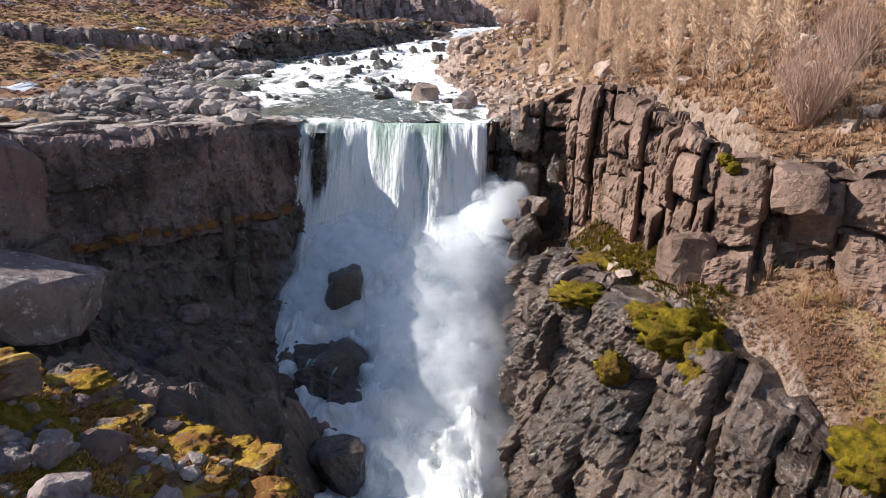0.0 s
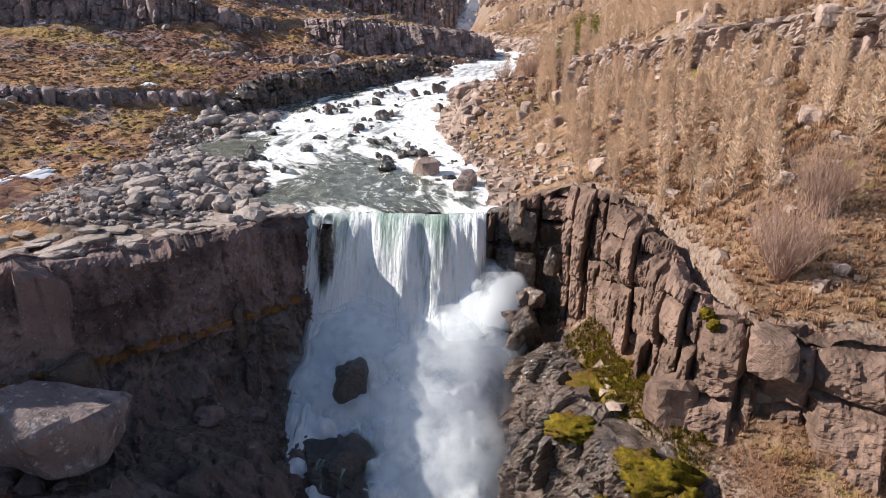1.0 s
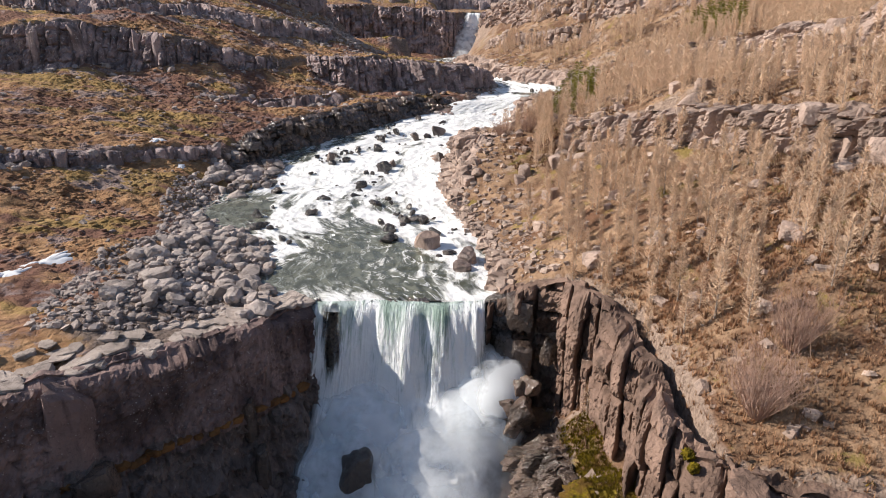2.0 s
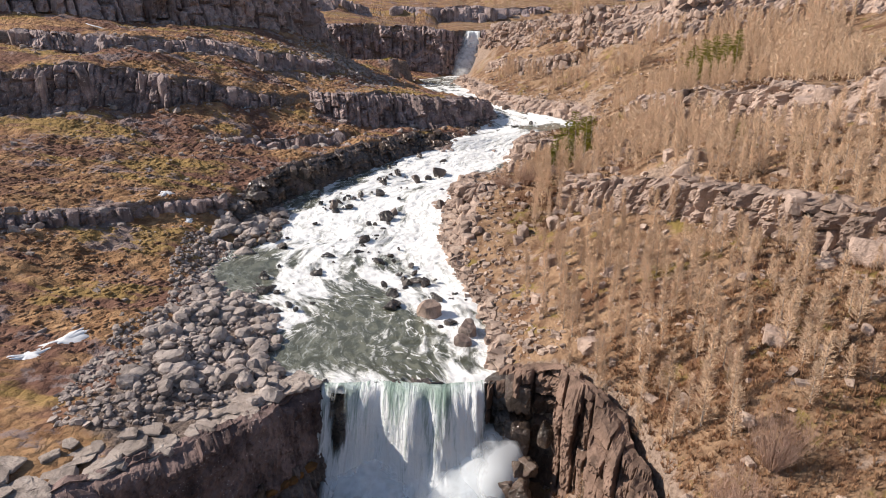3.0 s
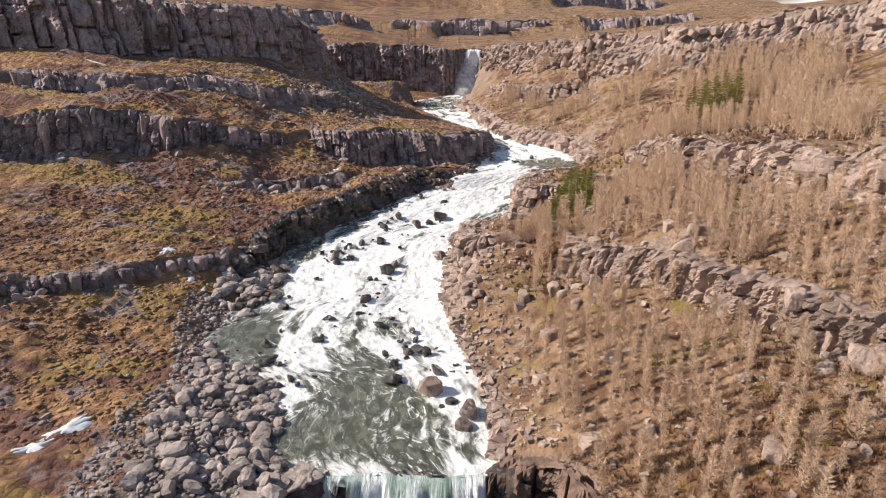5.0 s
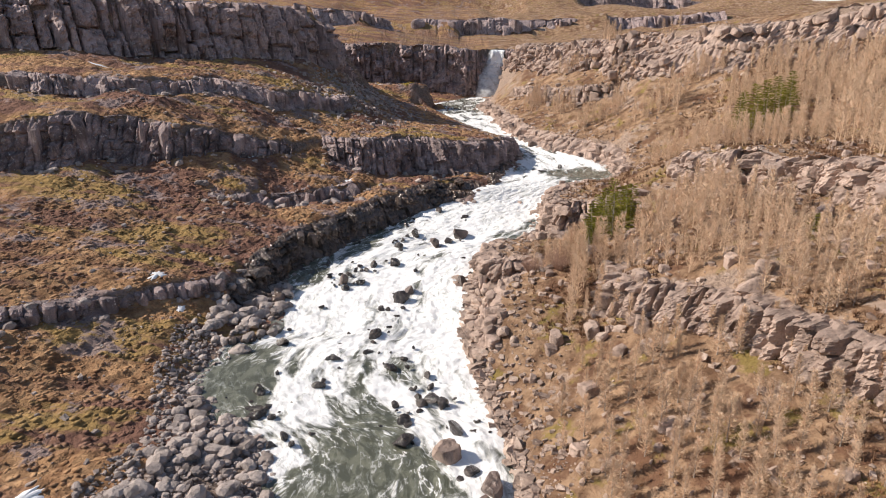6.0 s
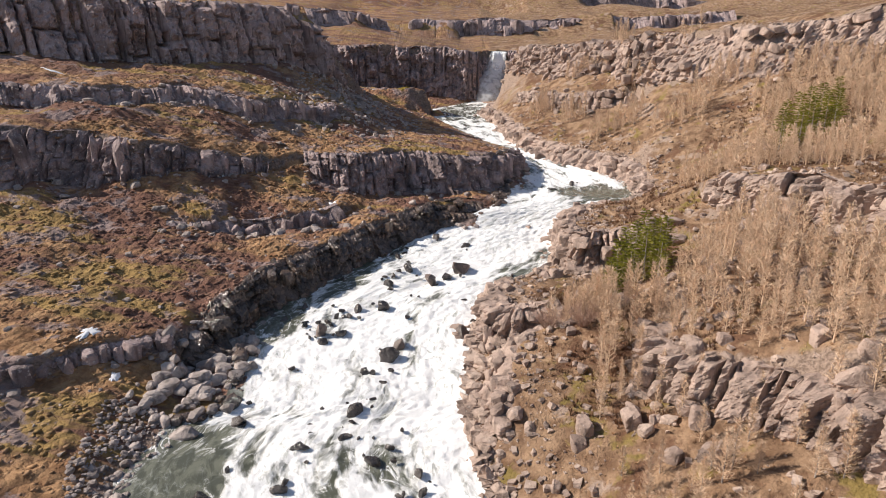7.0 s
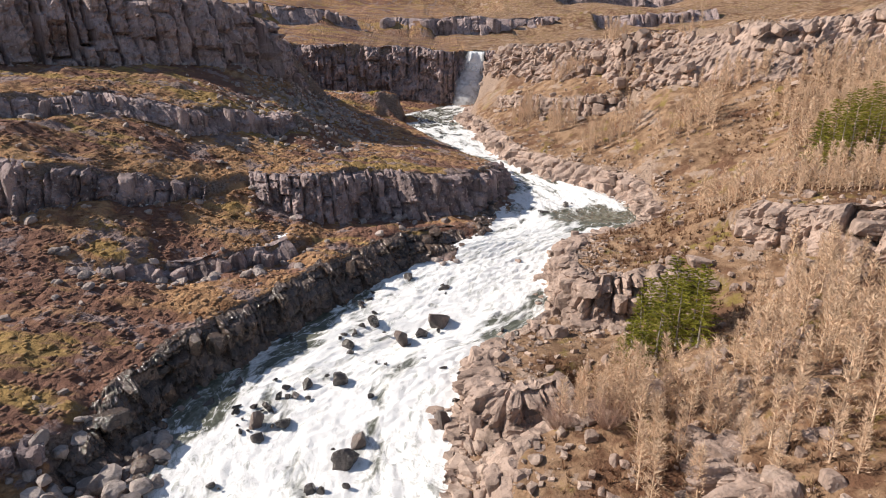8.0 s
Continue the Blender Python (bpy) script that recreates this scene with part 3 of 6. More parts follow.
def wandering(line, seed, amount=0.5, step=2.0):
    """The line with its bends roughened sideways."""
    rng = np.random.default_rng(seed)
    p = np.asarray(line, float)
    out = [p[0]]
    for a, b in zip(p[:-1], p[1:]):
        n = max(1, min(12, int(np.linalg.norm(b - a) / step)))
        side = np.array([a[1] - b[1], b[0] - a[0], 0]) / (np.linalg.norm(b[:2] - a[:2]) + 1e-6)
        for k in range(1, n + 1):
            out.append(a + (b - a) * k / n + (side * rng.uniform(-amount, amount) + (0, 0, rng.uniform(-0.3, 0.3) * amount) if k < n else 0))
    return [tuple(q) for q in out]


def shifted(line):
    """The line bent by buttresses and bays of several metres."""
    p = np.array(line, float)
    x, y = p[:, 0].copy(), p[:, 1].copy()
    p[:, 0] += 3.2 * fbm(x, y, 0.13, 2, 301)
    p[:, 1] += 3.2 * fbm(x, y, 0.13, 2, 302)
    p[:, 2] += 1.6 * fbm(x, y, 0.16, 2, 303)
    return [tuple(q) for q in p]


for key, near in (("right_ledge", 0.5), ("right_terrace", 0.6), ("right_mid", 0.7)):
    top, foot = STEPS[key]
    STEPS[key] = (top, [(a + (d - a) * near, b + (e - b) * near, f) for (a, b, c), (d, e, f) in zip(top, foot)])
STEPS = {key: (wandering(top, k * 2, 0.35), wandering(foot, k * 2 + 1, 0.35)) for k, (key, (top, foot)) in enumerate(STEPS.items())}
for key in ("heath_cliff", "mid_terrace", "upper_cliff", "headwall", "far_low", "far_high", "far_ridge", "right_mid", "right_crest", "right_terrace", "heath_ledge", "right_ledge"):
    STEPS[key] = tuple(shifted(line) for line in STEPS[key])


def along(path, n):
    d = np.r_[0, np.cumsum(np.linalg.norm(np.diff(path[:, :2], axis=0), axis=1))]
    s = np.linspace(0, d[-1], n)
    return np.stack([np.interp(s, d, path[:, k]) for k in range(path.shape[1])], 1)


def triangulate():
    from mathutils.geometry import delaunay_2d_cdt

    lines = [river_left, river_right, river_bed]
    for key, (top, foot) in STEPS.items():
        # the ground falls away just behind the rock face
        a, b = np.array(top), np.array(foot)
        fine_foot = along(b, 400)
        there = np.array([fine_foot[((fine_foot[:, :2] - q) ** 2).sum(1).argmin()] for q in a[:, :2]])
        away = there[:, :2] - a[:, :2]
        away /= np.linalg.norm(away, axis=1)[:, None] + 1e-9
        edge, drop = a.copy(), there.copy()
        deep = 0.9 if key in ("right_gorge", "promontory", "bank_block", "cascade_outcrop", "right_ledge", "right_terrace") else 0.0
        edge[:, :2] -= away * (0.45 + deep)
        drop[:, :2] = a[:, :2] + (there[:, :2] - a[:, :2]) * 0.25 - away * deep
        lines += [[tuple(q) for q in edge], [tuple(q) for q in drop], [tuple(q) for q in b] if not deep else [tuple(q) for q in there - np.c_[away * deep * 0.7, 0 * a[:, 2]]]]
    pts, edges = [], []
    for l in lines:
        edges += [(len(pts) + k, len(pts) + k + 1) for k in range(len(l) - 1)]
        pts += l
    for l in SPOTS.values():
        pts += l
    pts = np.array(pts, float)
    co, _, tris, origin, _, _ = delaunay_2d_cdt([Vector(p[:2]) for p in pts], edges, [], 0, 1e-4)
    z = [pts[o[0], 2] if o else 0.0 for o in origin]
    for k, o in enumerate(origin):
        if not o:
            d = np.hypot(pts[:, 0] - co[k][0], pts[:, 1] - co[k][1])
            near = np.argsort(d)[:3]
            z[k] = float((pts[near, 2] / d[near]).sum() / (1 / d[near]).sum())
    return np.array([(c[0], c[1], h) for c, h in zip(co, z)]), tris


TIN, TRIS = triangulate()
TRI_XY = [TIN[list(t)] for t in TRIS]


def plain_height(x, y):
    """Height of the plain facets of the land."""
    x, y = np.asarray(x, float), np.asarray(y, float)
    z = np.full(x.shape, 20.0)
    for a, b, c in TRI_XY:
        box = (x >= min(a[0], b[0], c[0])) & (x <= max(a[0], b[0], c[0])) & (y >= min(a[1], b[1], c[1])) & (y <= max(a[1], b[1], c[1]))
        if not box.any():
            continue
        det = (b[1] - c[1]) * (a[0] - c[0]) + (c[0] - b[0]) * (a[1] - c[1])
        if abs(det) < 1e-9:
            continue
        px, py = x[box], y[box]
        u = ((b[1] - c[1]) * (px - c[0]) + (c[0] - b[0]) * (py - c[1])) / det
        v = ((c[1] - a[1]) * (px - c[0]) + (a[0] - c[0]) * (py - c[1])) / det
        inside = (u >= -1e-6) & (v >= -1e-6) & (u + v <= 1 + 1e-6)
        zz = z[box]
        zz[inside] = (u * a[2] + v * b[2] + (1 - u - v) * c[2])[inside]
        z[box] = zz
    return z


# stations of the river, used for the water and to tell how far a place is from it
def stations(per=28):
    """Left and right edge of the water, row by row."""
    k = np.arange(len(RIVER))
    t = np.linspace(0, len(RIVER) - 1, (len(RIVER) - 1) * per + 1)
    flat = np.array([(*a, *b, z) for a, b, z in RIVER], float)
    p = np.vstack([2 * flat[0] - flat[1], flat, 2 * flat[-1] - flat[-2]])
    i = np.minimum(t.astype(int), len(RIVER) - 2)
    u = (t - i)[:, None]
    a, b, c, d = p[i], p[i + 1], p[i + 2], p[i + 3]
    out = 0.5 * (2 * b + (c - a) * u + (2 * a - 5 * b + 4 * c - d) * u**2 + (3 * b - a - 3 * c + d) * u**3)
    out[:, 4] = np.interp(t, k, flat[:, 4])
    return out


WATER_ROWS = stations()
EDGE = np.vstack([WATER_ROWS[:, 0:2], WATER_ROWS[:, 2:4]])


def off_river(x, y):
    """Metres to the nearest water edge."""
    best = np.full(np.shape(x), 1e9)
    for ex, ey in EDGE[::3]:
        best = np.minimum(best, (x - ex) ** 2 + (y - ey) ** 2)
    return np.sqrt(best)


EDGE_NEAR = EDGE[::2]


def to_water(x, y):
    return float(np.sqrt(((EDGE_NEAR - (x, y)) ** 2).sum(1).min()))


# ---------------------------------------------------------------- the ground, one sheet out to the horizon
def spaced(inner, outer, step, grow=1.13):
    """Even steps over the inner stretch, then ever wider ones out to the outer."""
    mid = np.arange(inner[0], inner[1] + step / 2, step)
    up, down, s = [mid[-1]], [mid[0]], step
    while up[-1] < outer[1] or down[-1] > outer[0]:
        s *= grow
        if up[-1] < outer[1]:
            up.append(up[-1] + s)
        if down[-1] > outer[0]:
            down.append(down[-1] - s)
    return np.r_[down[:0:-1], mid, up[1:]]


GX = spaced((-70, 66), (-2300, 2300), 0.5)
GY = spaced((6, 236), (-1300, 2500), 0.5)


def build_ground():
    x, y = np.meshgrid(GX, GY)
    wx = x + 0.5 * fbm(x, y, 0.22, 3, 5)
    wy = y + 0.5 * fbm(x, y, 0.22, 3, 9)
    near = np.exp(-np.maximum(0, np.hypot(x, y - 110) - 170) / 90)
    z = plain_height(np.where(near > 0.5, wx, x), np.where(near > 0.5, wy, y))
    river = off_river(x, y)
    calm = np.clip(river / 4, 0.25, 1)
    left = 1 / (1 + np.exp(np.clip(x - np.interp(y, [0, 37, 60, 100, 130, 190, 230], [-2, -2, -9, 2, 14, 0, 10]), -20, 20) * 1.5))
    hummock = np.abs(fbm(x, y, 0.55, 3, 21)) * 1.0 + fbm(x, y, 0.16, 3, 31) * 0.9
    steps = 0.35 * np.round(fbm(x, y, 0.12, 3, 41) * 5) / 2
    z = z + calm * ((hummock - 0.15) * (0.75 * left + 0.55 * (1 - left)) + steps * (0.6 - 0.15 * left)) * near
    z = z + (1 - near) * fbm(x, y, 0.012, 5, 51) * np.clip((np.hypot(x, y) - 200) / 300, 0, 1) * 22
    far_snow = np.clip((z - 60) / 60, 0, 1) * (fbm(x, y, 0.01, 4, 61) > -0.08) * (np.hypot(x, y) > 850)
    # bare stony ground beside the water, on the rubble bar and in the gorge
    bare = np.clip(1 - river / 5, 0, 1) * 0.55
    bar = np.exp(-(((x + 16.5) / 5) ** 2 + ((y - 42) / 9) ** 2) ** 2)
    rim = np.exp(-(((x + 13) / 9) ** 2 + ((y - 32.5) / 5) ** 2) ** 2)
    bare = np.maximum.reduce([bare, bar, rim, (z < -8.5) * 1.0, ((y < 36) & (y > 18) & (x < -2) & (z < -5)) * 0.8])
    moss = 0 * x
    for cx, cy, r in ((5.2, 20.4, 1.6), (6.2, 23.0, 1.8), (7.4, 17.0, 1.7), (10.2, 12.4, 1.5), (-11.2, 14.2, 2.0), (-11.2, 17, 1.3), (-7.5, 16, 2.2), (-5.2, 14.4, 2.0), (-9, 12, 1.8), (-16, 188, 3), (-16.5, 28, 1.0)):
        moss = np.maximum(moss, 0.75 * np.exp(-(((x - cx) ** 2 + (y - cy) ** 2) / r**2) ** 2))
    wet = ((x > -9) & (x < 8.5) & (y < 37) & (z < -4.9)) * 1.0 + ((x <= -9) & (y < 34) & (y > 17.5) & (z < -5.5)) * 0.45
    crest = np.exp(-(((y - np.interp(x, [15, 30, 60, 100], [216, 175, 136, 110])) / 9) ** 2)) * (x > 12)
    scree = np.exp(-(((x + 30) / 13) ** 2 + ((y - 150) / 28) ** 2) ** 2)
    bare = np.maximum.reduce([bare, crest * 0.6, scree * 0.42])
    verts = np.stack([x.ravel(), y.ravel(), z.ravel()], 1)
    me = mesh_of("ground", verts, grid_faces(*x.shape), GROUND, True, dry=np.clip(1 - left + ((x > -30) & (y > 236)) * 0.35, 0, 1).ravel(), bare=bare.ravel(), snow=far_snow.ravel(), moss=moss.ravel(), wet=np.clip(wet, 0, 1).ravel())
    return x, y, z, me


gx, gy, gz, ground_mesh = build_ground()
thing("ground", "brown heath, moss and dry grass over basalt", "ground", kind="structure", data=ground_mesh)


def height(x, y):
    """Height of the finished ground."""
    i = int(np.clip(np.searchsorted(GX, x) - 1, 0, len(GX) - 2))
    j = int(np.clip(np.searchsorted(GY, y) - 1, 0, len(GY) - 2))
    u, v = (x - GX[i]) / (GX[i + 1] - GX[i]), (y - GY[j]) / (GY[j + 1] - GY[j])
    return float((gz[j, i] * (1 - u) + gz[j, i + 1] * u) * (1 - v) + (gz[j + 1, i] * (1 - u) + gz[j + 1, i + 1] * u) * v)


# ---------------------------------------------------------------- the river and its falls
def build_river():
    n = 132
    rows = WATER_ROWS
    across = np.linspace(-0.06, 1.06, n)
    lx, ly, rx, ry, lz = (rows[:, k][:, None] for k in range(5))
    x, y = lx + (rx - lx) * across, ly + (ry - ly) * across
    z = lz + 0 * x
    length = np.r_[0, np.cumsum(np.hypot(*np.diff((rows[:, :2] + rows[:, 2:4]) / 2, axis=0).T))][:, None] + 0 * x
    width = np.hypot(rx - lx, ry - ly)
    flow = np.stack([(across - 0.5) * width, length, 0 * x], -1)

    def blob(cx, cy, sx, sy):
        return np.exp(-(((x - cx) / sx) ** 2 + ((y - cy) / sy) ** 2))

    foam = 0.70 + 0 * x
    foam -= 0.5 * blob(-7, 43, 6.0, 6.5) + 0.22 * blob(-3, 39.6, 8, 1.6) + 0.30 * blob(-7.5, 49, 3.5, 5) + 0.26 * blob(-7.5, 57, 2.6, 6) + 0.85 * blob(-19.5, 55.5, 4.2, 6.5) + 0.5 * blob(-12.5, 41, 3, 3)
    # last three blobs: less foam, and the left bank's shadow painted as dark water
    foam -= 0.75 * blob(19.5, 112.5, 6, 4) + 0.62 * blob(7.0, 88.0, 3.2, 2.2) + 0.35 * blob(10.0, 92, 2, 3) + 0.3 * blob(8, 130, 6, 8) + 0.42 * blob(-3, 195, 12, 22) + 0.2 * blob(4, 155, 6, 14) + 0.6 * blob(-18.5, 80, 2.6, 7) + 0.5 * blob(-13.5, 89, 2.6, 6) + 0.4 * blob(-9, 95.5, 2, 4)
    rough = np.clip(foam + 0.1, 0.06, 0.8)
    edge = np.clip(np.minimum(across, 1 - across) * 12, 0, 1)
    fx, fy = flow[..., 0], flow[..., 1]
    crest = 0.5 - np.abs(fbm(fx * 0.8 + 40, fy * 1.25, 0.42, 4, 75, 0.55))
    chop = 0.5 - np.abs(fbm(fx - 30, fy * 1.3, 1.1, 4, 77, 0.62))
    z = z + edge * rough * (fbm(fx, fy, 0.16, 2, 71) * 0.55 + (crest - 0.38) * 0.5 + (chop - 0.36) * 0.24 + fbm(fx + 11, fy, 2.6, 2, 79) * 0.12)
    z = np.where(length < 0.4, lz, z)
    brink = np.clip(1 - length / 2.5, 0, 1)
    y = y - brink * edge * (0.25 + 0.4 * fbm(x, 0 * x, 0.45, 3, 79))
    z = z - np.clip(1 - length / 1.2, 0, 1) ** 2 * 0.55
    v = np.stack([x, y, z], -1).reshape(-1, 3)
    me = mesh_of("river", v, grid_faces(*x.shape), WATER, True, flow=flow.reshape(-1, 3), foam=foam.ravel())
    thing("water", "white rapids and grey-green pools of a mountain river", "river", kind="structure", data=me)


build_river()


def fall_sheet(name, label, lip, profile, material, seed, spread=0.0, ragged=0.25, cols=70, body=0.55, hold=0.5, froth=6.0, edge_drop=2.6, gap=None):
    """Falling water: a lip from left to right, and a profile of (metres out, metres down)."""
    lip = np.asarray(lip, float)
    u = np.linspace(0, 1, cols)
    top = np.stack([np.interp(u, np.linspace(0, 1, len(lip)), lip[:, k]) for k in range(3)], 1)
    prof = smooth_path([(a, b, 0) for a, b in profile], 0.22)[:, :2]
    d = np.r_[0, np.cumsum(np.hypot(*np.diff(prof, axis=0).T))]
    side = lip[-1] - lip[0]
    wide = np.hypot(side[0], side[1])
    out = np.array([side[1], -side[0], 0]) / wide
    s = d[:, None] + 0 * u
    pos = top[None] + out * prof[:, 0][:, None, None] + np.array([0, 0, -1.0]) * prof[:, 1][:, None, None]
    pos = pos + side * ((u - hold) * spread * np.minimum(1, (s / (froth + 6)) ** 1.3))[..., None]
    fx = u * wide + 0 * s
    wild = np.clip((s - froth) / 3, 0, 1)
    wave = fbm(fx + seed * 7, s * 0.18, 1.1, 4, seed) * np.clip(s / 1.5, 0.08, 1) * ragged * 2
    swell = fbm(fx, s, 0.42, 5, seed + 9, 0.55) * wild * 2.0 + np.abs(fbm(fx + 9, s, 0.8, 4, seed + 5)) * wild * 0.9
    swell = swell * np.clip(np.minimum(u, 1 - u) * wide / 3.0, 0, 1)
    droop = np.clip((np.abs(u - 0.5) * 2 - 0.72) / 0.28, 0, 1) ** 2 * wild * edge_drop
    pos[..., 2] -= droop
    pos = pos + out * (wave + 0.6 * swell)[..., None] + np.array([0, 0, 1]) * (0.8 * swell)[..., None]
    foam = body - 0.3 * np.clip(1 - s / 1.6, 0, 1) + 0.9 * fbm(fx, 0.12 * s, 0.55, 3, seed + 2) * np.clip(1 - s / 7, 0, 1) + np.clip(s / 5, 0, 1) * 0.4
    sides = np.minimum(u, 1 - u) * wide + 0 * s
    whole = np.minimum(sides / np.interp(s, [0, 2, 6, 12], [0.4, 0.8, 1.8, 2.6]), np.minimum(1.2, (d[-1] - s) / 5))
    whole = np.minimum(whole * 1.2, 1.1)
    if gap is not None:
        whole = whole - 1.15 * np.exp(-((np.maximum(np.abs(fx - gap[0] - 0.13 * s) - gap[1] * 0.5, 0) / gap[1] * 1.7) ** 2)) * np.clip(s / 0.6 - 0.9, 0, 1) * np.clip((gap[2] - s) / 2, 0, 1)
    me = mesh_of(name, pos.reshape(-1, 3), grid_faces(len(d), cols), material, True, flow=np.stack([fx, s, 0 * s], -1).reshape(-1, 3), foam=foam.ravel(), whole=whole.ravel())
    return thing(name, label, "waterfall", "", "structure", data=me)


def build_upper_river():
    x, y = np.meshgrid(np.linspace(-8, 30, 60), np.linspace(233, 259, 40))
    z = 26.2 + 0.05 * fbm(x, y, 0.4, 3, 97)
    me = mesh_of("upper_river", np.stack([x, y, z], -1).reshape(-1, 3), grid_faces(*x.shape), WATER, True, flow=np.stack([x, y, 0 * x], -1).reshape(-1, 3), foam=np.full(x.size, 0.35))
    thing("upper_river", "calm pale river above the distant fall", "river", kind="structure", data=me)


build_upper_river()
DROP = [(-0.8, 0.06), (0, 0.04), (0.5, 0.35), (0.95, 1.2), (1.35, 2.6), (1.75, 4.6), (2.2, 6.0), (3.4, 7.2), (5.4, 8.6), (8.0, 10.0), (12, 11.4), (17, 12.2), (24, 12.5), (34, 12.6)]
fall_sheet("waterfall", "thundering white waterfall plunging into a gorge", [(-8.6, 37.0, -0.22), (-7.6, 36.9, -0.24), (-6.6, 36.6, -0.2), (-5.7, 36.8, -0.26), (-4.6, 37.0, -0.2), (-3.6, 36.7, -0.26), (-2.4, 36.2, -0.2), (-1.2, 36.6, -0.26), (0, 36.1, -0.2), (1.2, 36.4, -0.24), (1.9, 36.3, -0.2), (2.6, 36.7, -0.24)], DROP, FALL, 81, 0.2, 0.16, 140, 0.46, 0.72, gap=(1.35, 0.62, 6.0))
fall_sheet("upper_waterfall", "distant narrow waterfall in a rock cleft", [(8.8, 231.8, 26.1), (13.4, 231.6, 25.9)], [(-3, -0.1), (0.3, 0.2), (1.2, 4), (2.4, 9), (5.0, 13.2), (9.0, 14.7)], FALL, 95, 1.1, 0.3, 40, 0.6, 0.9)


LEDGE_DROP = [(-0.5, 0.02), (0, 0.05), (0.25, 0.5), (0.4, 1.3), (0.6, 2.4)]
for k, (x, y, z, w) in enumerate([(-6.5, 25.6, -9.8, 0.7), (-5.2, 25.0, -9.9, 0.5), (-3.9, 24.6, -10.4, 0.6)]):
    fall_sheet("side_cascade", "thin white trickle over a wet black ledge", [(x, y, z), (x + w, y - 0.1, z - 0.05)], LEDGE_DROP, FALL, 130 + k, 0.3, 0.1, 14, 0.7, froth=1.2, edge_drop=0.3)


def spray_veil(x0, x1, y, z0, z1, seed, thick, bulge=1.5):
    """A bulging, ragged curtain of spray."""
    u, v = np.meshgrid(np.linspace(0, 1, 34), np.linspace(0, 1, 30))
    x, z = x0 + (x1 - x0) * u, z0 + (z1 - z0) * v
    yy = y - bulge * np.sin(u * math.pi) * np.sin(v * math.pi) + fbm(x, z, 0.3, 3, seed) * 0.6 + (v - 0.5) * (z1 - z0) * 0.9
    r = np.hypot((u - 0.5) * 2, (v - 0.5) * 2) + fbm(u * 4, v * 4, 1.0, 3, seed + 3) * 0.35
    fade = np.clip(1 - r, 0, 1)
    me = mesh_of("spray_veil", np.stack([x, yy, z], -1).reshape(-1, 3), grid_faces(*u.shape), SPRAY, True, thick=(np.clip(fade * 2.2, 0, 1) * thick).ravel())
    thing("spray_veil", "drifting white spray before the waterfall", "spray", "spray of the waterfall", "stuff", data=me)


for k, (x0, x1, y, z0, z1, t) in enumerate([(-8.8, -1.5, 34.2, -9.8, -4.2, 0.75), (-2.5, 4.4, 33.0, -10, -4.4, 0.8), (-9.0, -2.0, 31.0, -11.5, -6.0, 0.8), (-4.5, 4.2, 30.0, -11.5, -5.4, 0.7), (-4.0, 3.0, 27.0, -13.0, -7.0, 0.6),
                                                 (-3.0, 4.0, 26.0, -13.4, -7.5, 0.7), (-3.2, 3.4, 21.0, -14.2, -9.5, 0.6), (-3.0, 3.4, 15.5, -14.6, -10.8, 0.6)]):
    spray_veil(x0, x1, y, z0, z1, 600 + k * 7, t)
# water thrown up against the right-hand wall
for k, (x0, x1, y, z0, z1, t) in enumerate([(0.8, 4.8, 34.4, -7.4, -2.9, 2.6), (1.6, 5.2, 33.9, -6.2, -3.0, 2.2), (0.4, 3.8, 33.6, -8.6, -4.6, 1.8), (2.4, 5.0, 33.4, -8.4, -5.0, 1.0)]):
    spray_veil(x0, x1, y, z0, z1, 680 + k * 5, t, 0.8)
spray_veil(3, 12, 223, 9.5, 20, 660, 0.9)
spray_veil(4, 13, 226, 11, 24, 667, 0.6)


# ---------------------------------------------------------------- rock steps, piece by piece
def hashed(i, j, seed):
    return lattice(np.asarray(i, np.int64), np.asarray(j, np.int64), seed)


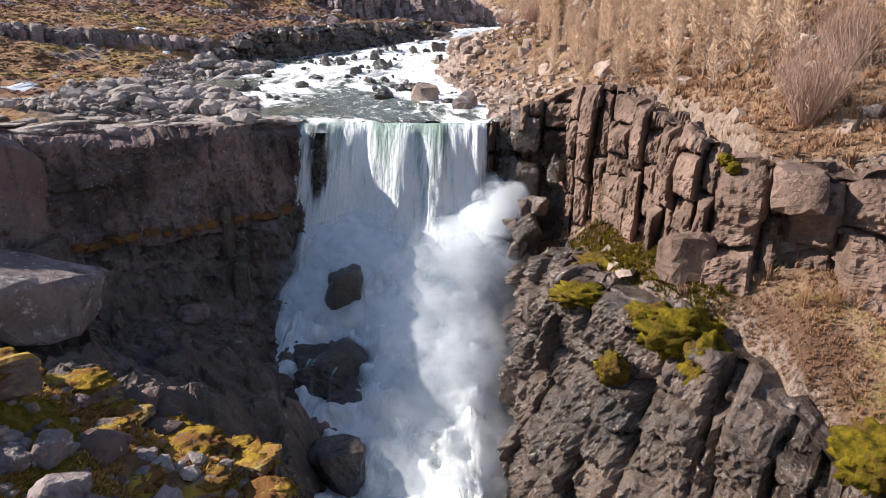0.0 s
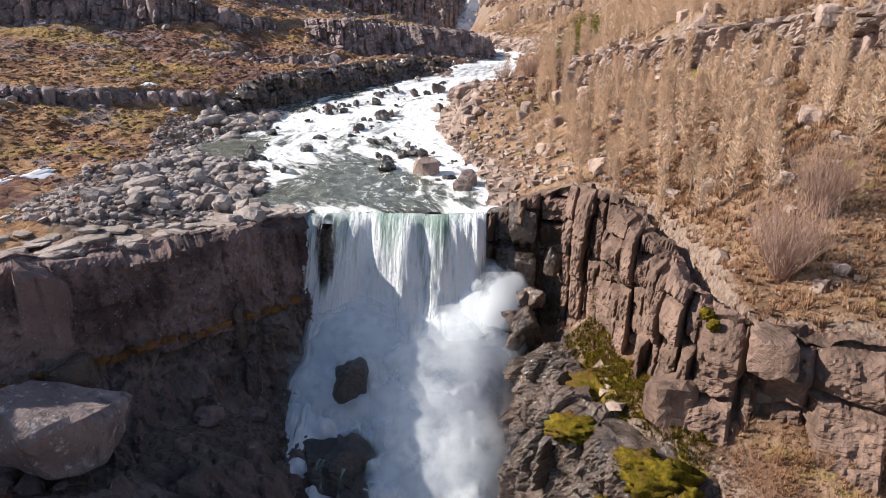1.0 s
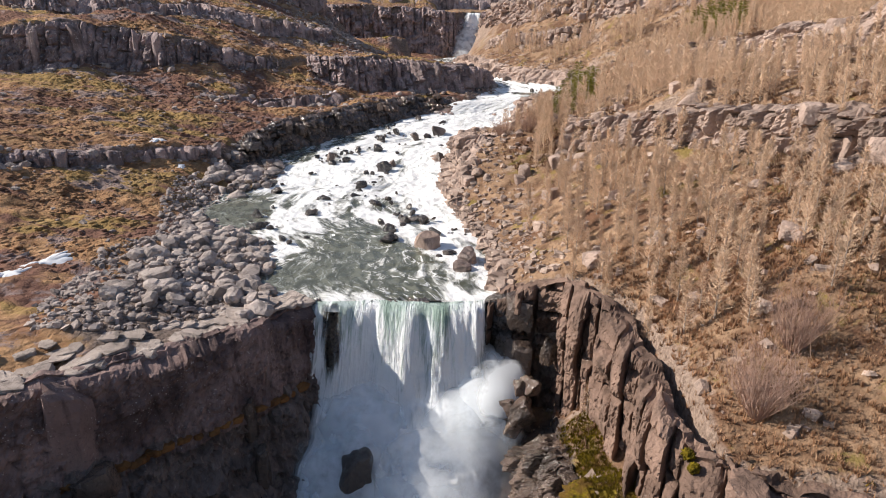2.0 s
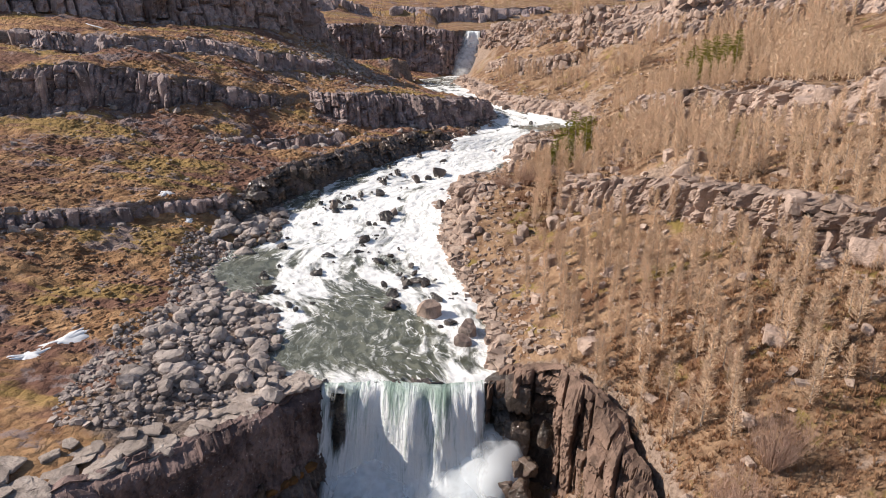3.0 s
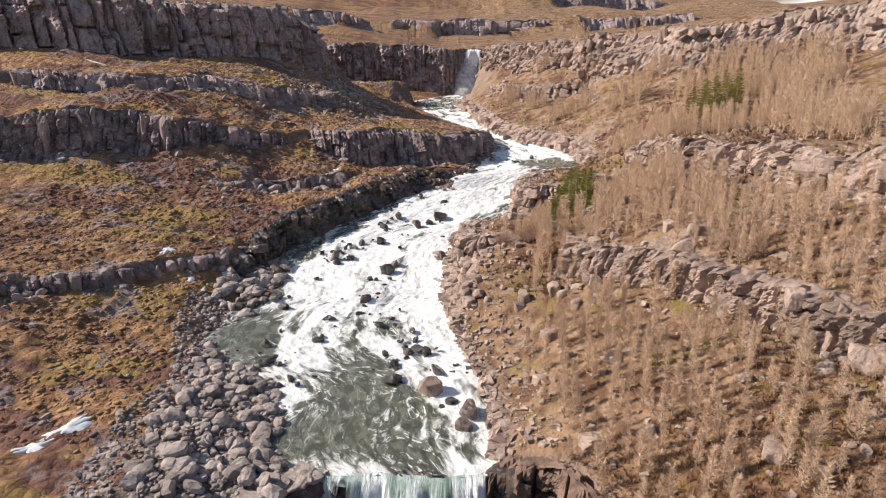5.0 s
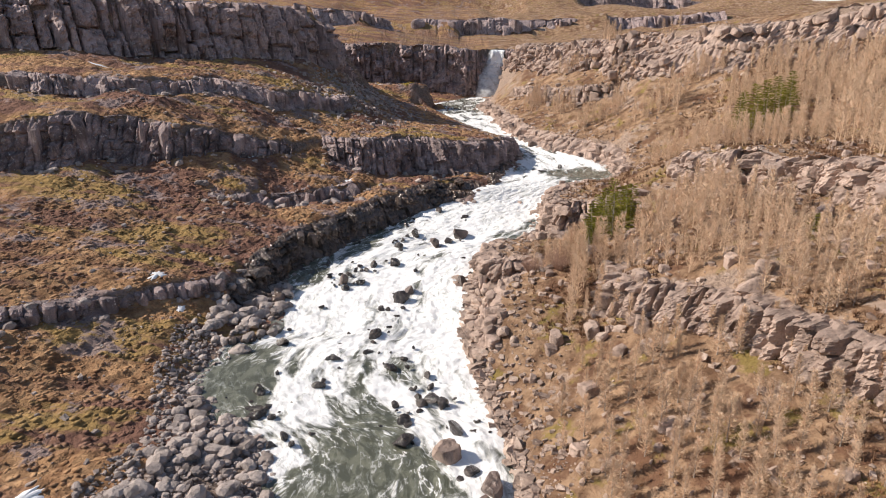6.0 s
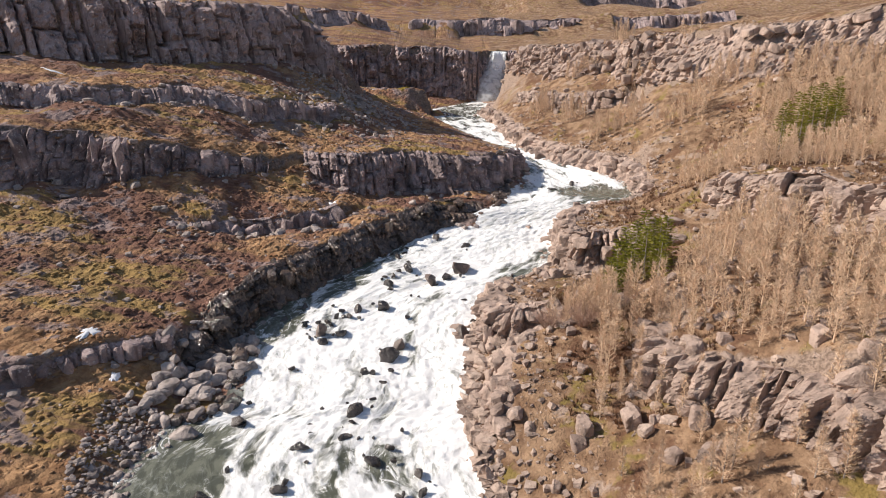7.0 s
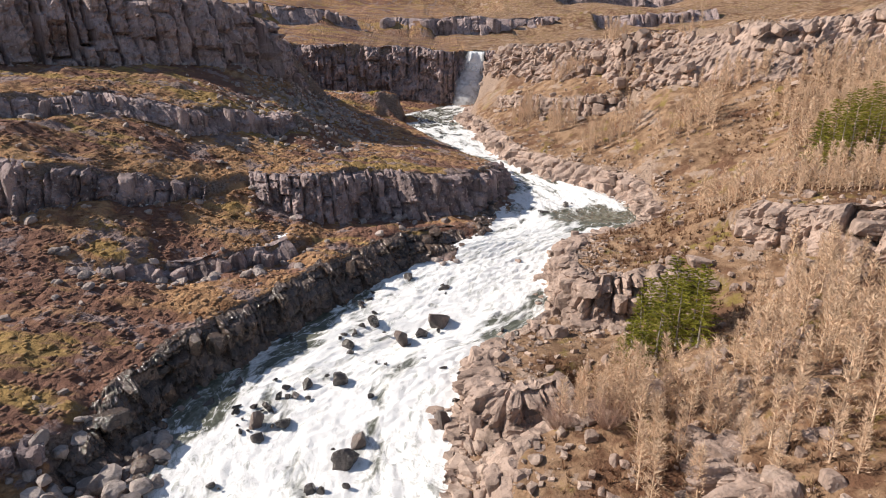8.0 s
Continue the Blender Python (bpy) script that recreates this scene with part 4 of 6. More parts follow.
def face_mesh(name, top, foot, material, res, wide, tall, depth, groove, seed, span=(0, 1), out=0.4, batter=None, cap=1.6, slant=0.0, bury=0.0, rugged=0.45, fine=0.0, square=False):
    """The jointed rock face of a step: blocks of uneven width and height, set in and out, parted by clefts."""
    rng = np.random.default_rng(seed)
    top, foot = np.array(top, float), np.array(foot, float)

    def cut(line, n):
        d = np.r_[0, np.cumsum(np.linalg.norm(np.diff(line[:, :2], axis=0), axis=1))]
        t = np.linspace(span[0], span[1], n) * d[-1]
        return np.stack([np.interp(t, d, line[:, k]) for k in range(3)], 1), t[-1] - t[0]

    _, length = cut(top, 4)
    n = max(8, int(length / res))
    a, _ = cut(top, n)
    b, _ = cut(foot, n)
    if square:
        # each place on the edge stands over the nearest place of the foot
        below = along(foot, 6 * n)
        share = np.array([((below[:, :2] - q) ** 2).sum(1).argmin() for q in a[:, :2]], float)
        share = np.maximum.accumulate(share)
        wide_win = max(3, int(2.5 / res)) | 1
        share = np.convolve(np.pad(share, wide_win // 2, mode="edge"), np.ones(wide_win) / wide_win, "valid")
        b = np.stack([np.interp(share, np.arange(6 * n), below[:, k]) for k in range(3)], 1)
    s = np.linspace(0, length, n)
    normal = b[:, :2] - a[:, :2]
    if square:
        middle = (a[:, :2] + b[:, :2]) / 2
        reach = max(2, int(1.2 / res))
        run = middle[np.minimum(np.arange(n) + reach, n - 1)] - middle[np.maximum(np.arange(n) - reach, 0)]
        normal = np.stack([run[:, 1], -run[:, 0]], 1)
        normal *= np.sign((normal * (b[:, :2] - a[:, :2])).sum())
    for _ in range(6):
        normal[1:-1] = (normal[:-2] + 2 * normal[1:-1] + normal[2:]) / 4
    normal /= np.linalg.norm(normal, axis=1)[:, None]
    high = a[:, 2] - b[:, 2]
    m = max(6, int(high.max() / res))
    v = np.linspace(-0.12, 1, m)[:, None]
    z = b[:, 2] + high * v
    S = s + 0 * z
    p = b[:, None, :2].transpose(1, 0, 2) + (a[:, :2] - b[:, :2])[None] * np.clip(v, 0, 1)[..., None]
    sw = S + 0.35 * fbm(S, z, 0.5, 3, seed) + slant * z
    edges = np.cumsum(wide * rng.uniform(0.32, 1.9, int(length / wide * 1.6) + 40)) - 12 * wide
    i = np.clip(np.searchsorted(edges, sw.ravel()).reshape(sw.shape), 1, len(edges) - 1)
    lo, hi = edges[i - 1], edges[i]
    h = tall * (0.55 + 1.1 * hashed(i, 3, seed))
    zz = (z + 40 + 7 * hashed(i, 5, seed) + 0.25 * fbm(S, z, 0.7, 3, seed + 4)) / h
    j = np.floor(zz)
    edge = np.minimum(np.minimum(sw - lo, hi - sw), np.minimum(zz - j, 1 - zz + j) * h * 1.3)
    d = depth * (hashed(i, j, seed + 1) * 2 - 1) + 0.8 * depth * (hashed(i, 9, seed + 2) * 2 - 1)
    d = d + ((sw - lo) / (hi - lo) - 0.5) * depth * 1.4 * (hashed(i, j, seed + 6) - 0.5) + (zz - j - 0.5) * depth * 1.4 * (hashed(i, j, seed + 8) - 0.5)
    d = d - groove * np.exp(-((edge / (0.09 + res * 0.45)) ** 2)) * (0.4 + hashed(i, j, seed + 3))
    d = d + fbm(S, z, 0.16, 3, seed + 20) * depth * 1.8 + fbm(S, z, 0.55, 4, seed + 25) * rugged + fbm(S, z, 1.7, 4, seed + 30) * rugged * 0.6
    d = d + fine * (np.abs(fbm(S, z * 0.7, 2.3, 4, seed + 35, 0.7)) * 2 - 0.5)
    if batter:
        d = d + np.interp(v, [q[0] for q in batter], [q[1] for q in batter])
    hidden = np.clip(1 - bury + bury * (0.75 + 1.9 * fbm(S, 0 * S, 0.07, 2, seed + 60)), 0, 1)
    d = d * (0.3 + 0.7 * hidden) - bury * (1 - hidden) * 1.3
    d = d + out - np.clip((v - 0.93) / 0.07, 0, 1) ** 2 * 0.3
    z = z + np.clip(v, 0, 1) ** 3 * min(0.09 * high.mean(), 0.35) * (hashed(i, 11, seed) * 2 - 1.3)
    pos = np.concatenate([p + normal[None] * d[..., None], (z + fbm(S, z, 0.8, 3, seed + 40) * 0.12)[..., None]], -1)
    last = pos[-1]
    back = []
    for q in range(1, 10):
        t = q / 9
        w = min(1.0, t * 3)
        step = last * (1 - w) + a * w
        step[:, :2] -= normal * (cap * t + out * (1 - w))
        u, v2 = step[:, 0] * 0.92 + step[:, 1] * 0.39, step[:, 1] * 0.92 - step[:, 0] * 0.39
        u, v2 = u + 0.5 * fbm(u, v2, 0.6, 2, seed + 51), v2 + 0.5 * fbm(v2, u, 0.6, 2, seed + 52)
        step[:, 2] += (0.34 * hashed(np.floor(u / 0.9), np.floor(v2 / 0.75), seed + 53) - 0.12 + 0.25 * fbm(u, v2, 1.4, 3, seed + 54)) * min(1.0, high.mean() / 2.5) - (0.7 if q == 9 else 0.0)
        back.append(step)
    pos = np.concatenate([pos, np.array(back)], 0)
    return mesh_of(name, pos.reshape(-1, 3), grid_faces(*pos.shape[:2]), material, False)


COLUMNS = rocks("basalt_column", BASALT, 8, 3, 100, True)
COLUMNS_WARM = rocks("basalt_column", BASALT_WARM, 8, 3, 120, True)
BLOCKS_WARM = rocks("rock_block", BASALT_WARM, 8, 3, 140, True)
BLOCKS_WET_OR_SHADED = rocks("rock_block", WET_OR_SHADED, 6, 3, 160, True)


def dressed(key, name, label, meshes, width, rows=1, seed=0, jut=0.35, limit=290, span=(0, 1), sink=0.5, deep=1.0, over=0.1, skip=0.55, face=None, tumble=0.0):
    """The rock pieces that make up the face of a step."""
    rng = np.random.default_rng(seed)
    top, foot = STEPS[key]
    d = np.r_[0, np.cumsum(np.linalg.norm(np.diff(np.array(top)[:, :2], axis=0), axis=1))]
    df = np.r_[0, np.cumsum(np.linalg.norm(np.diff(np.array(foot)[:, :2], axis=0), axis=1))]
    home = thing(name, label, "cliff", kind="structure")
    if face:
        part("rock_face", face_mesh("rock_face", top, foot, seed=seed + 900, span=span, **face), home)
    a, count = span[0], 0
    while a < span[1] and count < limit:
        w = width * rng.uniform(0.6, 1.5)
        t = np.array([np.interp(a * d[-1], d, np.array(top)[:, k]) for k in range(3)])
        f = np.array([np.interp(a * df[-1], df, np.array(foot)[:, k]) for k in range(3)])
        tall = t[2] - f[2]
        heading = math.atan2(t[1] - f[1], t[0] - f[0])
        for r in range(rows):
            if rng.random() < skip:
                continue
            share = (r + 0.5) / rows
            c = f + (t - f) * np.array([share * 0.9 + 0.05, share * 0.9 + 0.05, share])
            h = tall / rows * rng.uniform(0.75, 1.15) + over
            c = c + np.array([math.cos(heading), math.sin(heading), 0]) * rng.uniform(-jut, jut)
            c[2] += rng.uniform(-0.25, 0.2) * over * 2 - (sink * 0.5 if r == 0 else 0)
            c[2] += rng.uniform(-0.7, 0.35) * tumble
            tip, w2 = 5 + 16 * tumble, w * rng.uniform(1 - 0.5 * tumble, 1 + 0.3 * tumble)
            h = h * (1 - 0.35 * tumble * rng.random())
            m = pose(*c, rng.uniform(-tip, tip), rng.uniform(-tip, tip), math.degrees(heading) + rng.uniform(-14, 14) * (1 + 3 * tumble)) @ Matrix.Diagonal((w2 * 0.72 * deep, w2 * 0.72 * rng.uniform(0.75, 1.25), h * 0.66 + (sink * 0.5 if r == 0 else 0), 1))
            part(meshes[0].name.split(".")[0], meshes[rng.integers(len(meshes))], home, m)
            count += 1
        a += w * rng.uniform(0.62, 0.95) / d[-1]
    return home


FAR = dict(material=BASALT, res=0.3, wide=1.0, tall=3.2, depth=0.38, groove=0.55, bury=1.0, rugged=0.6)
dressed("heath_step", "heath_step", "low dark basalt step across the heath", COLUMNS, 0.9, 1, 27, tumble=0.7, skip=0.6, face=dict(FAR, res=0.14, wide=0.8, tall=1.2, depth=0.4, groove=0.6, bury=0.55, rugged=0.7, fine=0.3, square=True))
dressed("heath_ledge", "heath_ledge", "low basalt ledge in brown heath", COLUMNS, 1.0, 1, 2, tumble=0.6, face=dict(FAR, wide=1.0, tall=1.4))
dressed("point", "point_cliff", "columnar basalt cliff of a grassy point", COLUMNS, 1.0, 1, 3, skip=0.85, face=dict(FAR, res=0.2, wide=1.1, depth=0.6, groove=0.9, bury=0.3, fine=0.35))
dressed("heath_cliff", "heath_cliff", "dark columnar basalt cliff above the heath", COLUMNS, 1.1, 1, 4, span=(0.2, 1), skip=0.85, face=dict(FAR, res=0.2, depth=0.6, groove=0.9, bury=0.4, fine=0.35))
dressed("mid_terrace", "terrace_cliff", "low columnar basalt terrace", COLUMNS, 1.0, 1, 5, span=(0.15, 1), skip=0.6, face=dict(FAR, res=0.22, tall=2.0, bury=0.5, fine=0.3))
dressed("upper_cliff", "upper_cliff", "tall columnar basalt cliff", COLUMNS, 1.4, 1, 6, span=(0.15, 1), jut=0.6, skip=0.95, face=dict(FAR, res=0.33, wide=2.3, tall=9.0, depth=1.1, groove=2.2, rugged=1.2, fine=0.4, bury=0.35))
dressed("headwall", "headwall_cliff", "dark columnar headwall beside a distant fall", COLUMNS, 1.4, 1, 7, jut=0.5, skip=1.0, face=dict(FAR, res=0.42, wide=2.6, tall=7.0, depth=1.2, groove=1.3, rugged=1.7, fine=0.55, bury=0.4))
dressed("far_low", "far_cliff", "low cliff line on the distant plateau", COLUMNS, 3.0, 1, 21, jut=0.6, skip=0.6, face=dict(FAR, res=0.7, wide=3.0, tall=6.0, depth=0.9, groove=0.8))
dressed("far_high", "far_cliff", "low cliff line on the distant plateau", COLUMNS, 3.0, 1, 22, jut=0.6, skip=0.6, face=dict(FAR, res=0.7, wide=3.0, tall=6.0, depth=0.9, groove=0.8))
dressed("far_ridge", "far_ridge", "dark cliff-edged ridge on the skyline", COLUMNS, 8.0, 1, 23, jut=1.5, skip=0.8, face=dict(FAR, res=2.0, wide=7.0, tall=14.0, depth=2.5, groove=2.0, out=2.0, cap=8.0))
WARM = dict(material=BASALT_WARM, res=0.24, wide=1.4, tall=1.8, depth=0.6, groove=0.65, bury=0.6, fine=0.25)
dressed("right_pool", "pool_cliff", "broken basalt bank beside a river pool", BLOCKS_WARM, 1.2, 2, 8, 1.0, skip=0.45, tumble=0.8, face=dict(WARM, wide=1.1, tall=1.2))
dressed("right_mid", "slope_ledge", "small basalt ledge on a wooded slope", COLUMNS_WARM, 1.2, 2, 9, tumble=0.6, face=WARM)
dressed("right_crest", "crest_cliff", "broken sunlit basalt crest", BLOCKS_WARM, 1.5, 5, 10, 2.4, skip=0.7, over=0.2, tumble=1.2, limit=280, span=(0, 0.8), face=dict(WARM, res=0.33, wide=1.6, tall=1.6, depth=0.8, rugged=1.3, bury=0.8, fine=0.4))
dressed("right_terrace", "terrace_cliff", "smooth sunlit basalt terrace", BLOCKS_WARM, 1.8, 2, 11, 0.8, span=(0, 0.8), skip=0.75, tumble=0.8, face=dict(WARM, res=0.2, wide=1.2, tall=2.2, depth=0.55, groove=1.0, bury=0.5, fine=0.35, cap=1.1, square=True))
dressed("right_ledge", "slope_ledge", "sunlit basalt ledge in dry grass", BLOCKS_WARM, 1.1, 2, 12, 0.8, span=(0, 0.85), skip=0.86, tumble=0.9, face=dict(WARM, res=0.15, wide=0.95, tall=1.9, depth=0.45, groove=0.9, bury=0.15, fine=0.3, cap=2.2, square=True))
dressed("cascade_outcrop", "river_outcrop", "basalt outcrop beside a river cascade", COLUMNS_WARM, 1.2, 3, 13, tumble=0.6, skip=0.75, face=dict(WARM, res=0.14, wide=1.0, tall=2.0, groove=0.8, bury=0.15, square=True))
dressed("bank_block", "river_outcrop", "flat-topped tan basalt outcrop at the river's edge", COLUMNS_WARM, 0.9, 2, 24, tumble=0.5, skip=0.7, face=dict(WARM, res=0.13, wide=0.8, tall=1.6, depth=0.45, groove=0.7, bury=0.1, square=True))
dressed("bank_outcrop", "river_outcrop", "tan basalt outcrop at the river's edge", COLUMNS_WARM, 1.0, 2, 14, tumble=0.6, face=dict(WARM, res=0.2))
BLOCKS_GORGE = rocks("rock_block", GORGE, 8, 3, 140, True)
# the bank faces away from the sun; that shade is put into its dark colour
dressed("left_bank", "river_bank", "low basalt bank along the river, shade in its colour", BLOCKS_WET_OR_SHADED, 1.1, 2, 1, 0.6, skip=0.8, tumble=0.9, face=dict(FAR, material=WET_OR_SHADED, res=0.15, wide=1.7, tall=1.1, depth=0.5, groove=0.35, bury=0.25, fine=0.35))
dressed("right_gorge", "gorge_alcove", "brown overhanging rock above a dark wet alcove", BLOCKS_WET_OR_SHADED, 1.3, 3, 26, 0.3, span=(0.0, 0.07), skip=0.9, face=dict(material=GORGE, res=0.11, wide=1.4, tall=1.7, depth=0.6, groove=0.8, out=0.3, rugged=0.4, fine=0.15, batter=[(0, -1.3), (0.5, -1.4), (0.75, 0.3), (1, 0.3)]))
dressed("right_gorge", "gorge_wall_right", "sunlit blocky basalt wall of the gorge", BLOCKS_GORGE, 1.3, 3, 15, 0.3, span=(0.065, 0.9), skip=0.97, face=dict(material=GORGE, res=0.11, wide=1.2, tall=2.1, depth=0.6, groove=0.75, out=0.5, slant=-0.02, rugged=0.3, fine=0.14, batter=[(0, -0.45), (0.45, -0.35), (0.7, 0.4), (1, 0.15)]))
dressed("promontory", "gorge_promontory", "wet broken basalt promontory in the gorge", BLOCKS_WET_OR_SHADED, 1.0, 5, 16, 0.5, span=(0, 0.95), skip=0.95, face=dict(material=WET_OR_SHADED, res=0.09, wide=1.1, tall=1.3, depth=0.5, groove=0.4, slant=0.0, rugged=0.5, fine=0.22))
STEPS["fall_wall"] = ([(-9.6, 37.0, -0.3), (-7.6, 37.0, -0.45), (-4, 36.9, -0.5), (0, 36.7, -0.5), (2.4, 36.8, -0.4), (4.4, 36.4, -0.1)], [(-9.2, 36.4, -9.5), (-7.2, 36.3, -9.5), (-4, 36.2, -9.5), (0, 36.0, -9.5), (2.6, 35.9, -9.5), (4.6, 35.4, -9.5)])
dressed("fall_wall", "fall_wall", "black drenched rock wall behind the waterfall", BLOCKS_WET_OR_SHADED, 1.2, 1, 25, skip=1.0, face=dict(material=BLACK, res=0.15, wide=1.0, tall=2.6, depth=0.4, groove=0.5, out=0.1, cap=0.3, rugged=0.5, fine=0.2))
# lower part of the left wall, darker than the slabs above
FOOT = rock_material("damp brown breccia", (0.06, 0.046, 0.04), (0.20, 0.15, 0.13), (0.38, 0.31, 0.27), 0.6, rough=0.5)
SLAB = list(STEPS["left_gorge"][0])
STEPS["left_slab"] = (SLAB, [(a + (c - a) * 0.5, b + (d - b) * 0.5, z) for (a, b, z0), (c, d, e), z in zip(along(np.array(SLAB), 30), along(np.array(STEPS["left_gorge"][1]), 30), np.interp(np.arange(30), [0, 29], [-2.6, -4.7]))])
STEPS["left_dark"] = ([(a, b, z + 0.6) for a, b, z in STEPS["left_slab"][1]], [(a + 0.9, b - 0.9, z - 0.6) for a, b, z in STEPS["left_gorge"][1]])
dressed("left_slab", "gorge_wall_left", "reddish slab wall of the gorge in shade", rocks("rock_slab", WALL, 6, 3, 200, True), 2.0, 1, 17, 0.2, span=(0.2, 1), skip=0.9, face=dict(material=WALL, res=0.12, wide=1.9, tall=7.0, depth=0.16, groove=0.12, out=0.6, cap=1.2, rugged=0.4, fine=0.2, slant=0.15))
dressed("left_dark", "gorge_foot_left", "darker rock face at the foot of the gorge wall", BLOCKS_WET_OR_SHADED, 1.4, 2, 18, 0.3, span=(0.2, 1), skip=0.85, face=dict(material=FOOT, res=0.13, wide=3.0, tall=2.6, depth=0.35, groove=0.12, out=0.1, cap=0.8, rugged=0.9, fine=0.35))


# ---------------------------------------------------------------- boulders
BOULDERS = rocks("river_boulder", BLACK, 11, 3, 300, wild=True)
GREYS = rocks("bank_boulder", BASALT_GREY, 10, 2, 320)


def boulder(name, label, meshes, x, y, z, size, seed, group="", flat=0.7, tip=12):
    rng = np.random.default_rng(seed)
    m = pose(x, y, z, rng.uniform(-tip, tip), rng.uniform(-tip, tip), rng.uniform(0, 360)) @ Matrix.Diagonal((size * rng.uniform(0.75, 1.35), size * rng.uniform(0.7, 1.1), size * flat * rng.uniform(0.85, 1.2), 1))
    return thing(name, label, "boulder", group, m=m, data=meshes[seed % len(meshes)])


def water_level(y):
    return float(np.interp(y, WATER_ROWS[:, 1] * 0.5 + WATER_ROWS[:, 3] * 0.5, WATER_ROWS[:, 4]))


UPPER = [(-2.1, 87.8, 1.05), (-6.6, 89.7, 0.9), (-7.6, 89.1, 0.39), (-8.6, 86.1, 0.75), (-9.4, 87.1, 0.37), (-14.5, 87.7, 0.6), (-8.7, 80.8, 0.75), (-11.0, 80.3, 0.6), (-5.0, 82.9, 0.23), (1.1, 81.5, 0.25),
         (-11.7, 79.0, 0.49), (-12.9, 78.9, 0.54), (-13.4, 77.6, 0.58), (-13.2, 74.4, 0.69), (-11.9, 75.7, 0.56), (-15.6, 77.2, 0.47), (-17.9, 78.2, 0.48), (-6.8, 71.7, 1.05), (-19.0, 72.0, 0.5), (-3.8, 98.7, 0.85),
         (-0.1, 96.7, 0.55), (-8.3, 93.4, 0.65), (-7.4, 94.4, 0.55), (6.3, 86.9, 0.6), (-8.5, 69.1, 0.5), (1.6, 79.5, 0.3), (0.6, 78.1, 0.37), (-16.5, 80.9, 0.39), (16.5, 118, 0.7), (13.0, 115, 0.6)]
LOWER = [(-8.4, 63.4, 0.82), (-8.6, 60.7, 0.6), (-7.4, 65.2, 0.44), (-6.4, 58.2, 0.9), (-5.4, 59.7, 0.41), (-11.9, 59.6, 0.7), (-12.2, 55.6, 0.55), (-3.5, 53.3, 0.67), (-2.7, 54.1, 0.8), (-1.9, 53.2, 0.61),
         (-4.6, 50.8, 0.76), (-4.5, 48.7, 0.82), (-0.6, 50.2, 0.82), (0.4, 49.7, 0.46), (-4.4, 55.2, 0.31), (-3.3, 57.2, 0.39), (-5.6, 52.9, 0.36), (0.4, 45.7, 0.6), (-16.7, 54.4, 0.9), (-16.5, 52.3, 0.9),
         (-16.0, 50.9, 0.76), (-15.3, 52.5, 0.48), (-14.7, 50.9, 0.53), (-13.4, 49.1, 0.45), (-14.1, 48.1, 0.56), (-16.9, 62.4, 0.9), (-18.2, 64.0, 0.85), (-11.1, 64.0, 0.29), (-14.9, 69.7, 0.31)]
BROWN = [(-3.8, 86.8, 1.12), (-0.7, 89.6, 1.12), (-13.9, 75.8, 0.8), (-6.1, 73.7, 0.95), (-0.5, 75.9, 1.0), (-20.0, 72.2, 1.1), (8.9, 89.8, 1.0), (1.7, 44.1, 1.12), (1.5, 42.0, 0.95)]
BROWNS = rocks("river_boulder", rock_material("damp brown river boulder", (0.075, 0.052, 0.043), (0.24, 0.17, 0.14), (0.36, 0.30, 0.26), 0.62, rough=0.4), 6, 3, 345, wild=True)
for k, (x, y, s) in enumerate(UPPER + LOWER):
    boulder("river_boulder", "wet black boulder amid white rapids", BOULDERS, x, y, water_level(y) - 0.05 * s, s * 1.0, k, "boulders in the rapids", 0.75, 38)
for k, (x, y, s) in enumerate(BROWN):
    boulder("river_boulder", "damp brown boulder standing in white rapids", BROWNS, x, y, water_level(y) + 0.08 * s, s * 1.0, k, "boulders in the rapids", 0.85, 35)
rng = np.random.default_rng(17)
for k in range(110):
    near = (UPPER + LOWER)[k % len(UPPER + LOWER)]
    x, y = near[0] + rng.normal() * 1.3, near[1] + rng.normal() * 1.1
    boulder("river_boulder", "small wet black rock amid white rapids", BOULDERS, x, y, water_level(y) + 0.02, 0.16 + 0.26 * rng.random() ** 2, 40 + k, "boulders in the rapids")
thing("midstream_boulder", "large tan boulder standing midstream", "boulder", m=pose(-1.2, 46.9, 0.45, 5, -4, 40) @ Matrix.Diagonal((1.05, 1.0, 1.0, 1)), data=rocks("midstream_boulder", BASALT_WARM, 1, 3, 360)[0])

rng = np.random.default_rng(7)
placed = 0
while placed < 285:
    x, y = rng.uniform(-22, -10.5), rng.uniform(34, 61)
    edge = np.interp(y, [34, 39, 45, 50, 56, 61], [-10, -11.8, -13, -15, -22.5, -23])
    left_edge = np.interp(y, [34, 40, 48, 56, 61], [-20, -21.5, -21.5, -25, -26])
    if not left_edge < x < edge:
        continue
    s = 0.28 + 0.6 * rng.random() ** 2
    boulder("bank_boulder", "grey angular boulder on the rubble bar", GREYS, x, y, height(x, y) + s * 0.25, s, placed, "boulders of the rubble bar")
    placed += 1
for k in range(150):
    x, y = -21.5 + rng.normal() * 2.4, 68.0 + rng.normal() * 3.5
    if to_water(x, y) < 6 and x < -18:
        s = 0.3 + 0.75 * rng.random() ** 2
        boulder("heap_boulder", "large grey boulder heaped on the bank", GREYS, x, y, height(x, y) + s * 0.3, s, k, "boulders of the bank heap")


def blocky(seed):
    """A small angular block: a box with knocked-in corners."""
    rg = np.random.default_rng(seed)
    v = np.array([(x, y, z) for x in (-1, 1) for y in (-1, 1) for z in (-1, 1)], float) * rg.uniform(0.25, 1.0, (8, 3)) * rg.uniform(0.7, 1.25, 3)
    return v, [[0, 1, 3], [0, 3, 2], [4, 6, 7], [4, 7, 5], [0, 4, 5], [0, 5, 1], [2, 3, 7], [2, 7, 6], [0, 2, 6], [0, 6, 4], [1, 5, 7], [1, 7, 3]]


